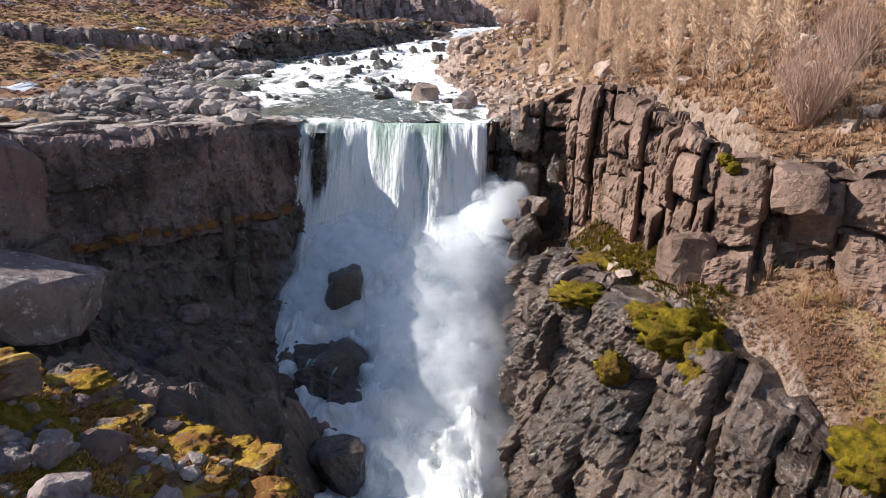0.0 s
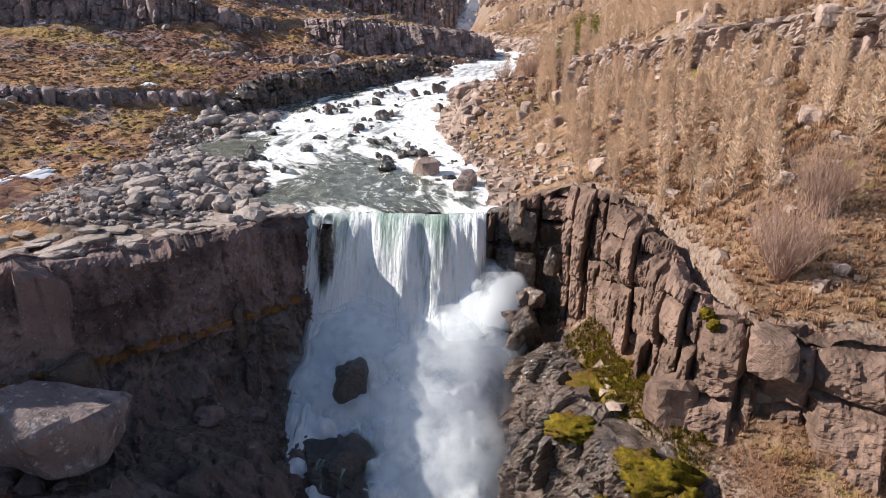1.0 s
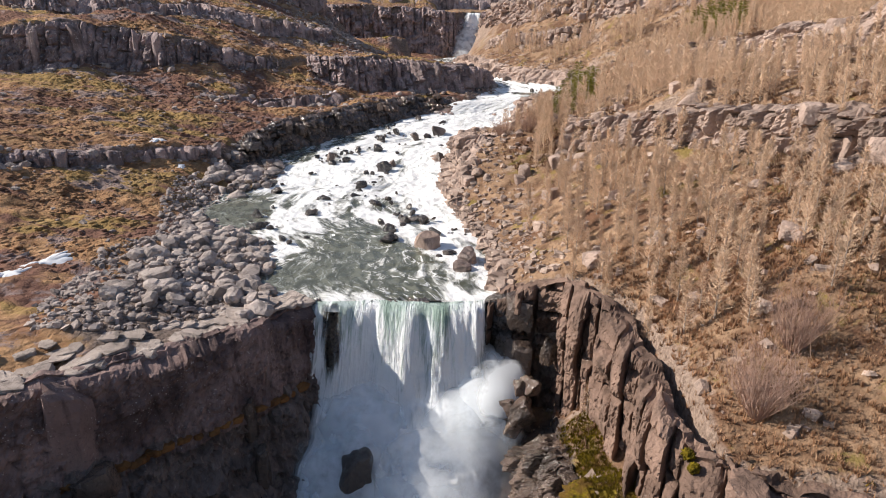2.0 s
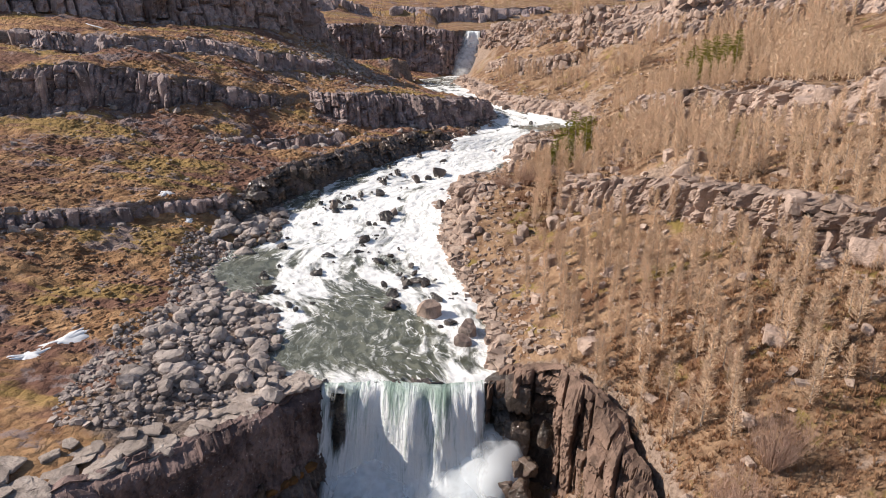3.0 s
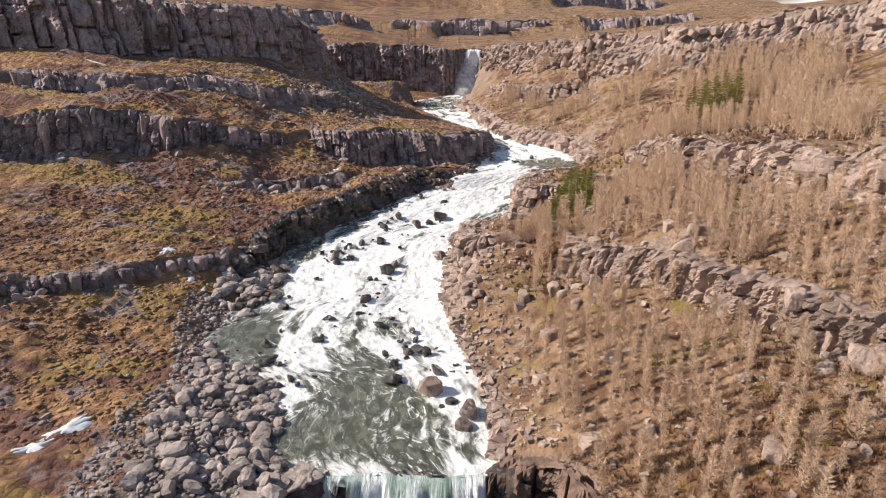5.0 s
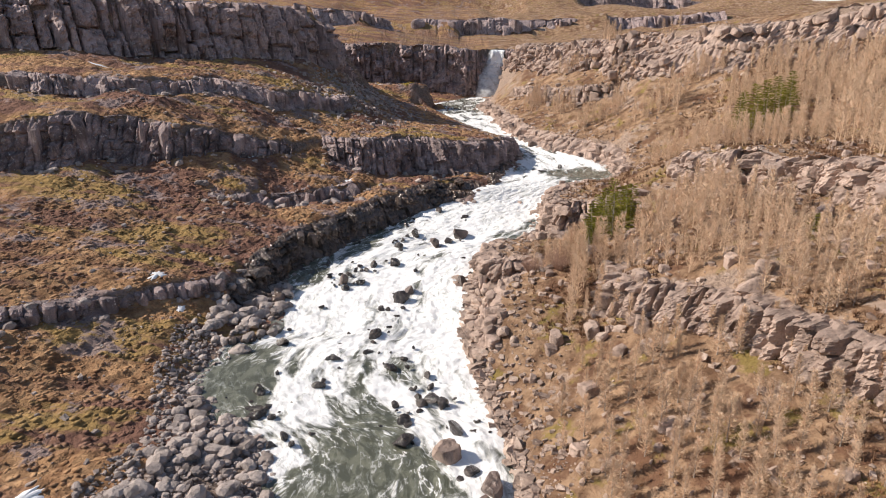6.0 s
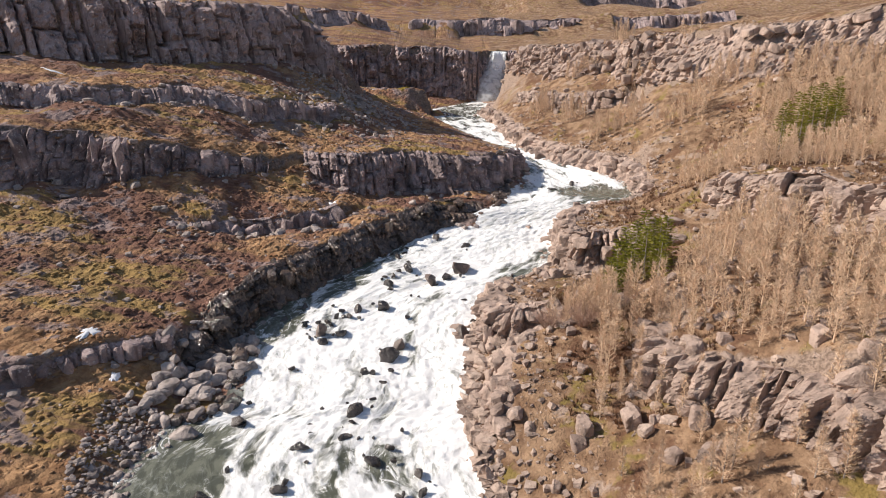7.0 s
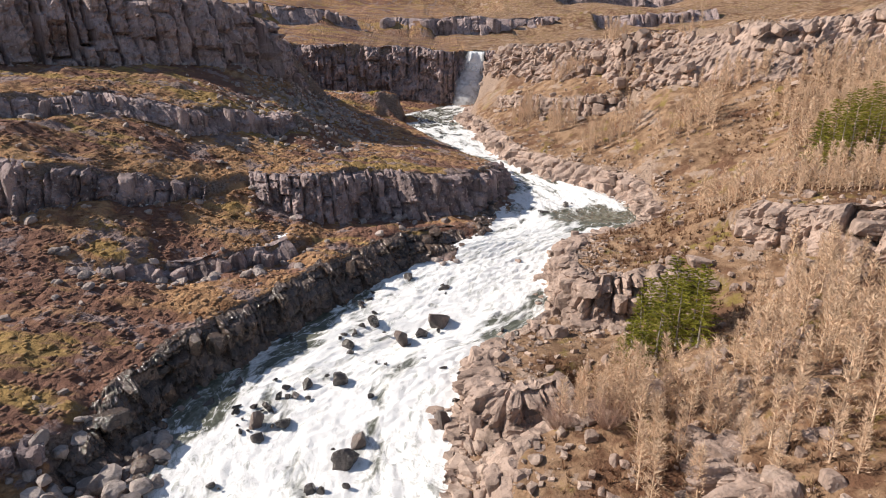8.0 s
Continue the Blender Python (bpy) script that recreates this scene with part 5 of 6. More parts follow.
def scattered(name, label, material, count, seed, inside, size, level=1, category="stones"):
    rng = np.random.default_rng(seed)
    shapes = [blocky(seed + 50 + k) if level == 1 else chiselled(seed + 50 + k, level, 8) for k in range(8)]
    pieces = []
    while len(pieces) < count:
        spot = inside(rng)
        if spot is None:
            continue
        x, y = spot
        s = size[0] + (size[1] - size[0]) * rng.random() ** 3
        v, f = shapes[rng.integers(8)]
        pieces.append((turned(v, s * rng.uniform((0.8, 0.8, 0.5), (1.2, 1.2, 0.8)), rng.uniform(0, 6.3), (x, y, height(x, y) + s * 0.2), rng.uniform(-0.3, 0.3, 2)), f))
    thing(name, label, category, kind="stuff", data=joined(name, pieces, material))


def bar_spot(rng):
    x, y = rng.uniform(-27, -10), rng.uniform(30, 63)
    return (x, y) if np.interp(y, [30, 34, 40, 48, 56, 63], [-22, -24, -24, -23, -26, -27]) < x < np.interp(y, [30, 34, 39, 45, 50, 56, 63], [-17.5, -13.5, -11.5, -12.8, -14.8, -22, -22]) else None


def right_bank_spot(rng):
    y = rng.uniform(38, 135)
    edge = np.interp(y, WATER_ROWS[:, 3], WATER_ROWS[:, 2])
    return edge + abs(rng.normal()) * (3.2 if rng.random() < 0.55 else 0.5) - 0.3, y


def slope_spot(rng):
    x, y = rng.uniform(4, 62), rng.uniform(20, 165)
    return (x, y) if to_water(x, y) > 1 and (math.sin(x * 0.5) + math.sin(y * 0.31 + x * 0.2) > -0.4 or rng.random() < 0.3) else None


def left_spot(rng):
    x, y = rng.uniform(-60, -14), rng.uniform(38, 130)
    return (x, y) if to_water(x, y) > 1.5 and x < np.interp(y, [38, 64, 100, 130], [-22, -24, -14, 0]) else None


def left_edge_spot(rng):
    y = rng.uniform(62, 128)
    return np.interp(y, WATER_ROWS[:, 1], WATER_ROWS[:, 0]) - abs(rng.normal()) * 1.1, y


scattered("rubble", "grey angular rubble between boulders", RUBBLE, 900, 31, bar_spot, (0.2, 0.42), 2)
scattered("pebble_rubble", "small grey stones between boulders", RUBBLE, 2600, 42, bar_spot, (0.08, 0.26), 1)
scattered("bank_scree", "broken tan stones along the water", SCREE, 5200, 32, right_bank_spot, (0.07, 0.42), 1)

def shore_spot(rng):
    y = rng.uniform(37.2, 104)
    return np.interp(y, WATER_ROWS[:, 3], WATER_ROWS[:, 2]) + rng.normal() * 0.28 + 0.15, y


scattered("shore_rocks", "tan rocks lining the water's edge", SCREE, 900, 41, shore_spot, (0.16, 0.75), 1)
scattered("slope_stones", "tan stones strewn over dry grass", SCREE, 5200, 33, slope_spot, (0.07, 0.42), 1)
scattered("heath_stones", "grey stones strewn in the heath", RUBBLE, 500, 34, left_spot, (0.08, 0.4), 1)
# dark basalt here carries the shade below the bank in its colour
scattered("bank_stones", "stones at the foot of the bank, shade in their colour", WET_OR_SHADED, 600, 35, left_edge_spot, (0.15, 0.85), 2)


def foot_of(*keys):
    feet = [np.array(STEPS[k][1]) for k in keys]

    def spot(rng):
        line = feet[rng.integers(len(feet))]
        i = rng.integers(len(line) - 1)
        p = line[i] + (line[i + 1] - line[i]) * rng.random()
        q = p[:2] + rng.normal(size=2) * 1.6
        return (q[0], q[1]) if to_water(*q) > 0.5 else None
    return spot


def gully_spot(rg):
    x, y = -22 + rg.normal() * 6, 148 + rg.normal() * 13
    return (x, y) if to_water(x, y) > 1.5 else None


scattered("gully_scree", "grey scree on the slope below the tall cliff", RUBBLE, 1800, 40, gully_spot, (0.12, 0.6), 1)
scattered("cliff_talus", "grey fallen blocks below the heath cliffs", RUBBLE, 900, 38, foot_of("heath_cliff", "mid_terrace", "upper_cliff", "heath_ledge", "heath_step", "point", "left_bank"), (0.12, 0.75), 2)
scattered("slope_talus", "tan fallen blocks below the slope ledges", SCREE, 1500, 39, foot_of("right_crest", "right_mid", "right_pool", "right_terrace", "right_ledge", "cascade_outcrop", "bank_outcrop", "bank_block"), (0.12, 1.0), 2)


# ---------------------------------------------------------------- trees
def strip(a, b, w, rng):
    """A thin three-sided twig from a to b."""
    a, b = np.asarray(a, float), np.asarray(b, float)
    side = np.cross(b - a, rng.normal(size=3))
    side /= np.linalg.norm(side) + 1e-9
    other = np.cross(b - a, side)
    other /= np.linalg.norm(other) + 1e-9
    v = np.array([a + side * w, a - side * w * 0.5 + other * w * 0.87, a - side * w * 0.5 - other * w * 0.87, b])
    return v, [[0, 1, 3], [1, 2, 3], [2, 0, 3]]


def sprig(a, b, w, rng):
    """A needle-thin side twig."""
    a, b = np.asarray(a, float), np.asarray(b, float)
    side = np.cross(b - a, rng.normal(size=3))
    side *= w / (np.linalg.norm(side) + 1e-9)
    return np.array([a + side, a - side, b, b]), [[0, 1, 2]]


def trunk_piece(tall, r, rng, sides=6, lean=0.03):
    rings = 5
    bend = rng.normal(size=2) * lean * tall
    v, f = [], []
    for k in range(rings):
        t = k / (rings - 1)
        for s in range(sides):
            a = math.tau * s / sides
            rr = r * (1 - 0.93 * t) * (1.35 if k == 0 else 1)
            v.append((math.cos(a) * rr + bend[0] * t * t, math.sin(a) * rr + bend[1] * t * t, tall * t - 0.15))
    for k in range(rings - 1):
        for s in range(sides):
            f.append([k * sides + s, k * sides + (s + 1) % sides, (k + 1) * sides + (s + 1) % sides, (k + 1) * sides + s])
    return np.array(v), f


def larch_meshes(seed, tall=3.2, boughs=72, twigs=17, thick=0.011):
    """A bare young larch: trunk, and a soft tapering crown of boughs feathered with fine twigs."""
    rng = np.random.default_rng(seed)
    trunk = trunk_piece(tall, 0.045, rng)
    bits = []
    full = rng.uniform(0.42, 0.62)
    for k in range(boughs):
        t = 0.05 + 0.94 * (k / boughs) ** 0.95
        a = k * 2.4 + rng.uniform(-0.5, 0.5)
        reach = (0.07 + full * (1 - t) ** 0.85) * rng.uniform(0.5, 1.15)
        base = np.array([0, 0, tall * t])
        along_bough = np.array([math.cos(a), math.sin(a), rng.uniform(0.15, 0.75)])
        tip = base + along_bough * reach
        bits.append(strip(base, tip, thick, rng))
        for _ in range(twigs):
            p = base + (tip - base) * rng.uniform(0.15, 1.0)
            q = p + along_bough * rng.uniform(0.04, 0.22) + rng.normal(size=3) * (0.08, 0.08, 0.09) + (0, 0, rng.uniform(0.02, 0.24))
            bits.append(sprig(p, q, thick * rng.uniform(0.8, 1.5), rng))
    return trunk, bits


def larch(seed):
    (tv, tf), bits = larch_meshes(seed)
    return mesh_of("trunk", tv, tf, BARK), joined("crown", bits, TWIG)


LARCHES = [larch(400 + k) for k in range(7)]


def plant(x, y, size, k):
    home = thing("larch_tree", "bare straw-coloured young larch on the slope", "tree", "young larches", m=pose(x, y, height(x, y), 0, 0, k * 77 % 360) @ Matrix.Diagonal((size * 1.05, size * 1.05, size, 1)))
    part("trunk", LARCHES[k % 7][0], home)
    part("crown", LARCHES[k % 7][1], home)


def grove(x, y):
    """How thickly larches stand."""
    v = 0.0
    for cx, cy, sx, sy, w in ((9.5, 72, 2.5, 3.5, 1.7), (11.5, 67.5, 2.5, 3, 0.9), (12.5, 75, 2, 2, 0.9), (23, 72, 4, 4, 1.2), (26, 66, 4, 4, 1.0), (30, 98, 4, 5, 1.2), (37, 92, 5, 5, 1.2), (27, 80, 3, 4, 0.8),
                              (45, 106, 7, 5, 1.8), (55, 108, 8, 6, 1.9), (52, 119, 8, 4, 2.0), (62, 117, 8, 6, 1.6), (30, 166, 7, 4, 1.3), (38, 150, 6, 3.5, 1.6), (47, 133, 7, 3, 1.8), (60, 127, 8, 3, 1.6),
                              (21, 146, 4, 4, 0.8), (27, 134, 5, 3, 1.0), (35, 126, 5, 3, 1.0), (16, 158, 3, 6, 0.7), (18, 40, 7, 7, 0.85), (15, 30, 6, 4, 0.7), (30, 58, 5, 6, 0.9), (22, 51, 5, 5, 0.8),
                              (46, 76, 8, 9, 0.8), (26, 28, 6, 5, 0.5), (11, 48, 4, 7, 0.6), (34, 45, 8, 8, 0.9), (13, 36, 5, 5, 0.8), (12, 62, 3, 4, 1.3), (17, 67, 3, 3, 1.1), (20, 60, 4, 4, 1.0), (24, 52, 4, 5, 0.8), (28, 37, 5, 5, 0.6), (48, 92, 7, 6, 1.0)):
        v += w * math.exp(-(((x - cx) / sx) ** 2 + ((y - cy) / sy) ** 2))
    return v


rng = np.random.default_rng(11)
spots = []
while len(spots) < 1300:
    x, y = rng.uniform(5, 80), rng.uniform(21, 175)
    if 12.5 < x < 19.5 and 71.5 < y < 81 or 36 < x < 50 and 96 < y < 109:
        continue
    if rng.random() * 1.3 < (grove(x, y) - (0.1 if y < 62 else 0.3)) * (0.8 if y < 62 else 1.15) and not any(abs(x - a) < 0.75 and abs(y - b) < 0.75 for a, b, _ in spots):
        if to_water(x, y) > 2.5:
            spots.append((x, y, rng.uniform(0.5, 1.0) if y < 62 else rng.uniform(0.75, 1.45)))
spots.sort(key=lambda p: p[1] + 0.3 * p[0])
for k, (x, y, s) in enumerate(spots[:290]):
    plant(x, y, s, k)
pieces = []
mid_trees = [larch_meshes(400 + k, boughs=52, twigs=15, thick=0.0115) for k in range(7)]
far_trees = [larch_meshes(410 + k, boughs=40, twigs=11, thick=0.019) for k in range(7)]
for k, (x, y, s) in enumerate(spots[290:]):
    (tv, tf), bits = (mid_trees if y < 92 else far_trees)[k % 7]
    at, rz = (x, y, height(x, y)), rng.uniform(0, 6.3)
    pieces.append((turned(tv, s, rz, at), tf))
    bv, bf = np.vstack([b[0] for b in bits]), [[i + 4 * j for i in f] for j, b in enumerate(bits) for f in b[1]]
    pieces.append((turned(bv, s, rz, at), bf))
thing("larch_grove", "dense stand of bare straw-coloured larches", "trees", kind="stuff", data=joined("larch_grove", pieces, TWIG))


def spruce(x, y, tall, seed):
    rng = np.random.default_rng(seed)
    home = thing("spruce_tree", "bushy green young spruce among bare larches", "tree", "green spruces", m=pose(x, y, height(x, y) - 0.1))
    part("trunk", mesh_of("trunk", *trunk_piece(tall, 0.09, rng), BARK), home)
    bits = []
    for k in range(int(46 * tall / 3)):
        t = 0.04 + 0.94 * k / (46 * tall / 3)
        a = k * 2.4 + rng.uniform(-0.4, 0.4)
        reach = tall * (0.05 + 0.29 * (1 - t)) * rng.uniform(0.75, 1.15)
        base = np.array([0, 0, tall * t])
        tip = base + np.array([math.cos(a) * reach, math.sin(a) * reach, reach * rng.uniform(-0.05, 0.35)])
        for _ in range(44):
            s = rng.uniform(0.1, 1.0)
            p = base + (tip - base) * s
            q = p + (tip - base) / (np.linalg.norm(tip - base) + 1e-9) * 0.2 + rng.normal(size=3) * (0.1, 0.1, 0.05) - (0, 0, 0.04)
            bits.append(sprig(p, q, 0.024, rng))
    part("crown", joined("crown", bits, NEEDLE), home)


for k, (x, y, s) in enumerate([(13.2, 77.4, 3.4), (14.2, 78.6, 4.4), (15.4, 77.6, 5.2), (16.4, 78.6, 5.6), (16.0, 76.4, 4.6), (14.6, 76.2, 4.0), (17.4, 77.2, 4.8), (17.6, 79.4, 4.4), (15.2, 80.2, 4.6), (13.4, 75.8, 3.0), (16.9, 75.0, 3.8), (18.4, 78.4, 4.6), (12.4, 76.6, 2.8), (38, 100, 4.6), (39.4, 102.2, 5.2), (40.6, 100.6, 4.8), (41.4, 103.4, 5.6), (42.6, 102, 5.0), (43.6, 105, 5.6), (45, 103.6, 4.8), (46, 107, 5.4), (47.6, 106, 4.6), (44.6, 101, 4.2), (49, 109, 5.0), (28.5, 60.5, 1.8)]):
    spruce(x, y, s * 1.12, 500 + k)


# ---------------------------------------------------------------- the gorge floor and its boulders
def rock_at(name, label, x, y, z, sx, sy, sz, rz, material, seed, group="", cuts=10):
    v, f = chiselled(seed, 4, cuts, rough=0.07)
    return thing(name, label, "boulder", group, m=pose(x, y, z, 0, 0, rz) @ Matrix.Diagonal((sx, sy, sz, 1)), data=mesh_of(name, v, f, material, False))


RUST = rock_material("rust-stained breccia", (0.10, 0.045, 0.018), (0.24, 0.11, 0.035), (0.30, 0.17, 0.05), 0.6)
rust_meshes = rocks("rust_block", RUST, 5, 3, 905)
band = thing("rusty_ledge", "rust-orange mossy ledge across the gorge wall", "rock ledge", kind="structure")
for k in range(46):
    q = 0.45 + 0.53 * k / 46
    line = np.array(STEPS["left_slab"][1])
    d_line = np.r_[0, np.cumsum(np.linalg.norm(np.diff(line[:, :2], axis=0), axis=1))]
    x, y, z = (np.interp(q * d_line[-1], d_line, line[:, a]) for a in range(3))
    jig = np.random.default_rng(906 + k).uniform(-1, 1, 4)
    part("rust_block", rust_meshes[k % 5], band, pose(x + 0.35 + 0.12 * jig[0], y - 0.35, z - 0.1 + 0.18 * jig[1], 0, 0, 45 + 12 * jig[2]) @ Matrix.Diagonal((0.6 + 0.25 * jig[3], 0.35, 0.26 + 0.1 * jig[0], 1)))

RIM_ROCK = rock_material("sunlit rim slab", (0.24, 0.195, 0.17), (0.45, 0.375, 0.33), (0.55, 0.5, 0.46), 0.6)
rim_meshes = rocks("rim_slab", RIM_ROCK, 8, 3, 880, True)
rg = np.random.default_rng(88)
rim_line = np.array(SLAB)
shelf = thing("rim_shelf", "flat pale slabs along the gorge rim", "rock shelf", kind="structure")
for k in range(230):
    q = 0.30 + 0.70 * rg.random()
    d_rim = np.r_[0, np.cumsum(np.linalg.norm(np.diff(rim_line[:, :2], axis=0), axis=1))]
    x, y = (np.interp(q * d_rim[-1], d_rim, rim_line[:, a]) for a in (0, 1))
    inland = rg.uniform(-0.3, 4.2) * (0.35 + 0.65 * min(1, (1 - q) * 5))
    x, y = x - 0.72 * inland, y + 0.69 * inland
    s = rg.uniform(0.5, 1.25)
    part("rim_slab", rim_meshes[k % 8], shelf, pose(x, y, height(x, y) + 0.02, rg.uniform(-4, 4), rg.uniform(-4, 4), rg.uniform(0, 180)) @ Matrix.Diagonal((s * 1.2, s * 0.85, rg.uniform(0.10, 0.2), 1)))


def gorge_spot(rg):
    x, y = rg.uniform(-20, -4), rg.uniform(11, 33)
    return (x, y) if height(x, y) < -3.5 else None


scattered("gorge_rubble", "dark rubble on the gorge floor", WALL, 190, 36, gorge_spot, (0.12, 0.9), 2)
scattered("gorge_stones", "pale stones among moss in the gorge", RUBBLE, 160, 37, lambda rg: (rg.uniform(-13, -4.5), rg.uniform(11, 17)), (0.08, 0.4), 2)
SLOPE_ROCKS = rocks("slope_boulder", BASALT_WARM, 5, 3, 890) + rocks("slope_boulder", BASALT_WARM, 6, 3, 990, True)
for k in range(290):
    x, y = (rg.uniform(5, 45), rg.uniform(26, 110)) if k < 210 else (rg.uniform(7, 26), rg.uniform(52, 76))
    if to_water(x, y) > 2:
        s = 0.3 + 0.75 * rg.random() ** 2
        boulder("slope_boulder", "sunlit tan boulder in dry grass", SLOPE_ROCKS, x, y, height(x, y) + s * 0.2, s, k, "boulders of the slope", 0.8)

LICHEN_ROCK = rock_material("lichened basalt", (0.17, 0.13, 0.125), (0.37, 0.295, 0.28), (0.55, 0.52, 0.5), 0.56)
v, f = chiselled(712, 4, 8, True)
thing("slab_boulder", "huge lichen-speckled slab boulder in the gorge", "boulder", m=pose(-15.2, 21.2, -4.7, 6, 12, 20) @ Matrix.Diagonal((3.1, 2.2, 1.5, 1)), data=mesh_of("slab_boulder", v, f, LICHEN_ROCK, False))
MOSS_TOPS = []
for k, (x, y, z, s) in enumerate([(-11.6, 14.0, -4.0, 1.05), (-11.3, 17.0, -6.3, 1.1), (-12.6, 16.0, -5.6, 1.1), (-9.9, 16.6, -7.0, 0.9), (-8.6, 16.6, -7.7, 1.0), (-7.5, 15.9, -7.6, 1.0), (-6.5, 16.6, -8.4, 0.9), (-5.6, 15.8, -8.0, 0.85), (-5.0, 14.6, -8.2, 0.9), (-6.6, 14.4, -7.6, 0.8), (-4.6, 13.4, -8.6, 0.8), (-9.4, 15.2, -6.6, 0.7), (-7.9, 13.6, -7.0, 0.8)]):
    rock_at("mossy_boulder", "basalt boulder capped with yellow-green moss", x, y, z, s * 1.15, s, s * 0.7, k * 51, MOSSY, 720 + k, "mossy boulders of the gorge")
    MOSS_TOPS.append((x, y, z + 0.36 * s, s * 0.85, s * 0.75, s * 0.17, 870 + k, GOLD_MOSS, k * 40))
for k, (x, y, z, s) in enumerate([(-9.6, 13.0, -5.35, 0.5), (-8.9, 12.2, -6.1, 0.75), (-10.4, 12.6, -5.5, 0.6), (-8.3, 14.6, -6.9, 0.45), (-6.9, 12.8, -6.9, 0.6)]):
    rock_at("pale_boulder", "pale pink lichened boulder among moss", x, y, z, s, s * 0.9, s * 0.85, k * 67, LICHEN_ROCK, 740 + k, "pale boulders of the gorge")
for k, (x, y, z, sx, sy, sz) in enumerate([(-5.0, 30.3, -8.3, 1.25, 1.1, 1.6), (-4.0, 20.6, -11.6, 1.15, 1.1, 1.35), (-5.2, 26.6, -10.6, 1.9, 1.5, 1.0), (-6.4, 27.6, -10.6, 1.6, 1.4, 0.8), (-4.4, 25.4, -11.6, 1.0, 1.0, 1.0), (3.75, 37.5, -0.6, 0.95, 1.1, 0.85)]):
    rock_at("fall_rock", "black wet rock standing in the falling water", x, y, z, sx, sy, sz, k * 40, BLACK, 760 + k, "rocks in the waterfall")
for k in range(16):
    rg = np.random.default_rng(770 + k)
    x, y = rg.uniform(3.3, 6.4), rg.uniform(32.3, 35.8)
    rock_at("alcove_rock", "wet dark block heaped beside the waterfall", x, y, -7.2 + 1.1 * (x - 3.3) + rg.uniform(-0.8, 1.6), rg.uniform(0.6, 1.0), rg.uniform(0.6, 0.9), rg.uniform(0.7, 1.1), rg.uniform(0, 180), WET_OR_SHADED, 780 + k, "blocks beside the waterfall")


def moss_cushion(x, y, z, sx, sy, sz, seed, material=MOSS, rz=0):
    v, f = SPHERES[4]
    lump = fbm(v[:, 0] * 4 + v[:, 2] * 3 + seed, v[:, 1] * 4 + v[:, 2] * 3, 1.0, 5, seed, 0.7) * 0.5
    v = v * (1 + lump)[:, None] * (sx, sy, sz)
    thing("moss_cushion", "yellow-green moss cushion draped over rock", "moss", "moss cushions", m=pose(x, y, z, 0, 0, rz), data=mesh_of("moss_cushion", v, f, material))


for k, a in enumerate([(7.2, 17.3, -4.3, 1.3, 0.6, 0.7), (7.8, 16.5, -5.1, 0.8, 0.5, 1.1), (6.6, 18.0, -4.0, 0.8, 0.6, 0.35), (4.9, 20.6, -4.4, 1.0, 0.8, 0.4), (5.6, 22.0, -4.5, 0.9, 0.9, 0.4), (6.4, 23.6, -4.4, 1.0, 1.2, 0.35), (5.3, 17.4, -5.6, 0.5, 0.4, 0.5), (10.2, 12.5, -5.3, 1.0, 0.8, 0.8), (11.4, 12.2, -5.0, 0.8, 0.7, 0.7), (9.2, 20.2, 0.5, 0.25, 0.25, 0.2), (9.2, 19.6, 0.3, 0.22, 0.22, 0.2), (14.6, 18.2, 0.9, 0.35, 0.3, 0.25)]):
    moss_cushion(*a, 800 + k)
for a in MOSS_TOPS:
    moss_cushion(*a)


def breccia_apron():
    """Broken bedrock sloping from the wall's foot to the plunge pool."""
    xs, ys = np.arange(-19, -4.2, 0.13), np.arange(16.8, 34.4, 0.13)
    x, y = np.meshgrid(xs, ys)
    i = np.clip(np.searchsorted(GX, x) - 1, 0, len(GX) - 2)
    j = np.clip(np.searchsorted(GY, y) - 1, 0, len(GY) - 2)
    u, v = (x - GX[i]) / (GX[i + 1] - GX[i]), (y - GY[j]) / (GY[j + 1] - GY[j])
    z = (gz[j, i] * (1 - u) + gz[j, i + 1] * u) * (1 - v) + (gz[j + 1, i] * (1 - u) + gz[j + 1, i + 1] * u) * v
    shape = fbm(x, y, 0.33, 3, 951)
    ledge = 0.55 * np.round(shape * 5 + fbm(x, y, 1.1, 3, 955) * 0.7)
    rise = 0.55 + 0.9 * shape + 0.6 * ledge + np.abs(fbm(x, y, 0.9, 5, 958, 0.62)) * 0.9 - 0.2
    inside = np.clip(np.minimum.reduce([x + 19, -4.2 - x, y - 16.8, 34.4 - y]) / 1.5, 0, 1) * np.clip((-5.2 - z) / 1.0, 0, 1)
    z = z - 0.35 + inside * np.maximum(rise, 0)
    me = mesh_of("breccia_apron", np.stack([x, y, z], -1).reshape(-1, 3), grid_faces(*x.shape), FOOT, False)
    thing("breccia_apron", "dark broken bedrock sloping to the plunge pool", "bedrock", kind="structure", data=me)


breccia_apron()


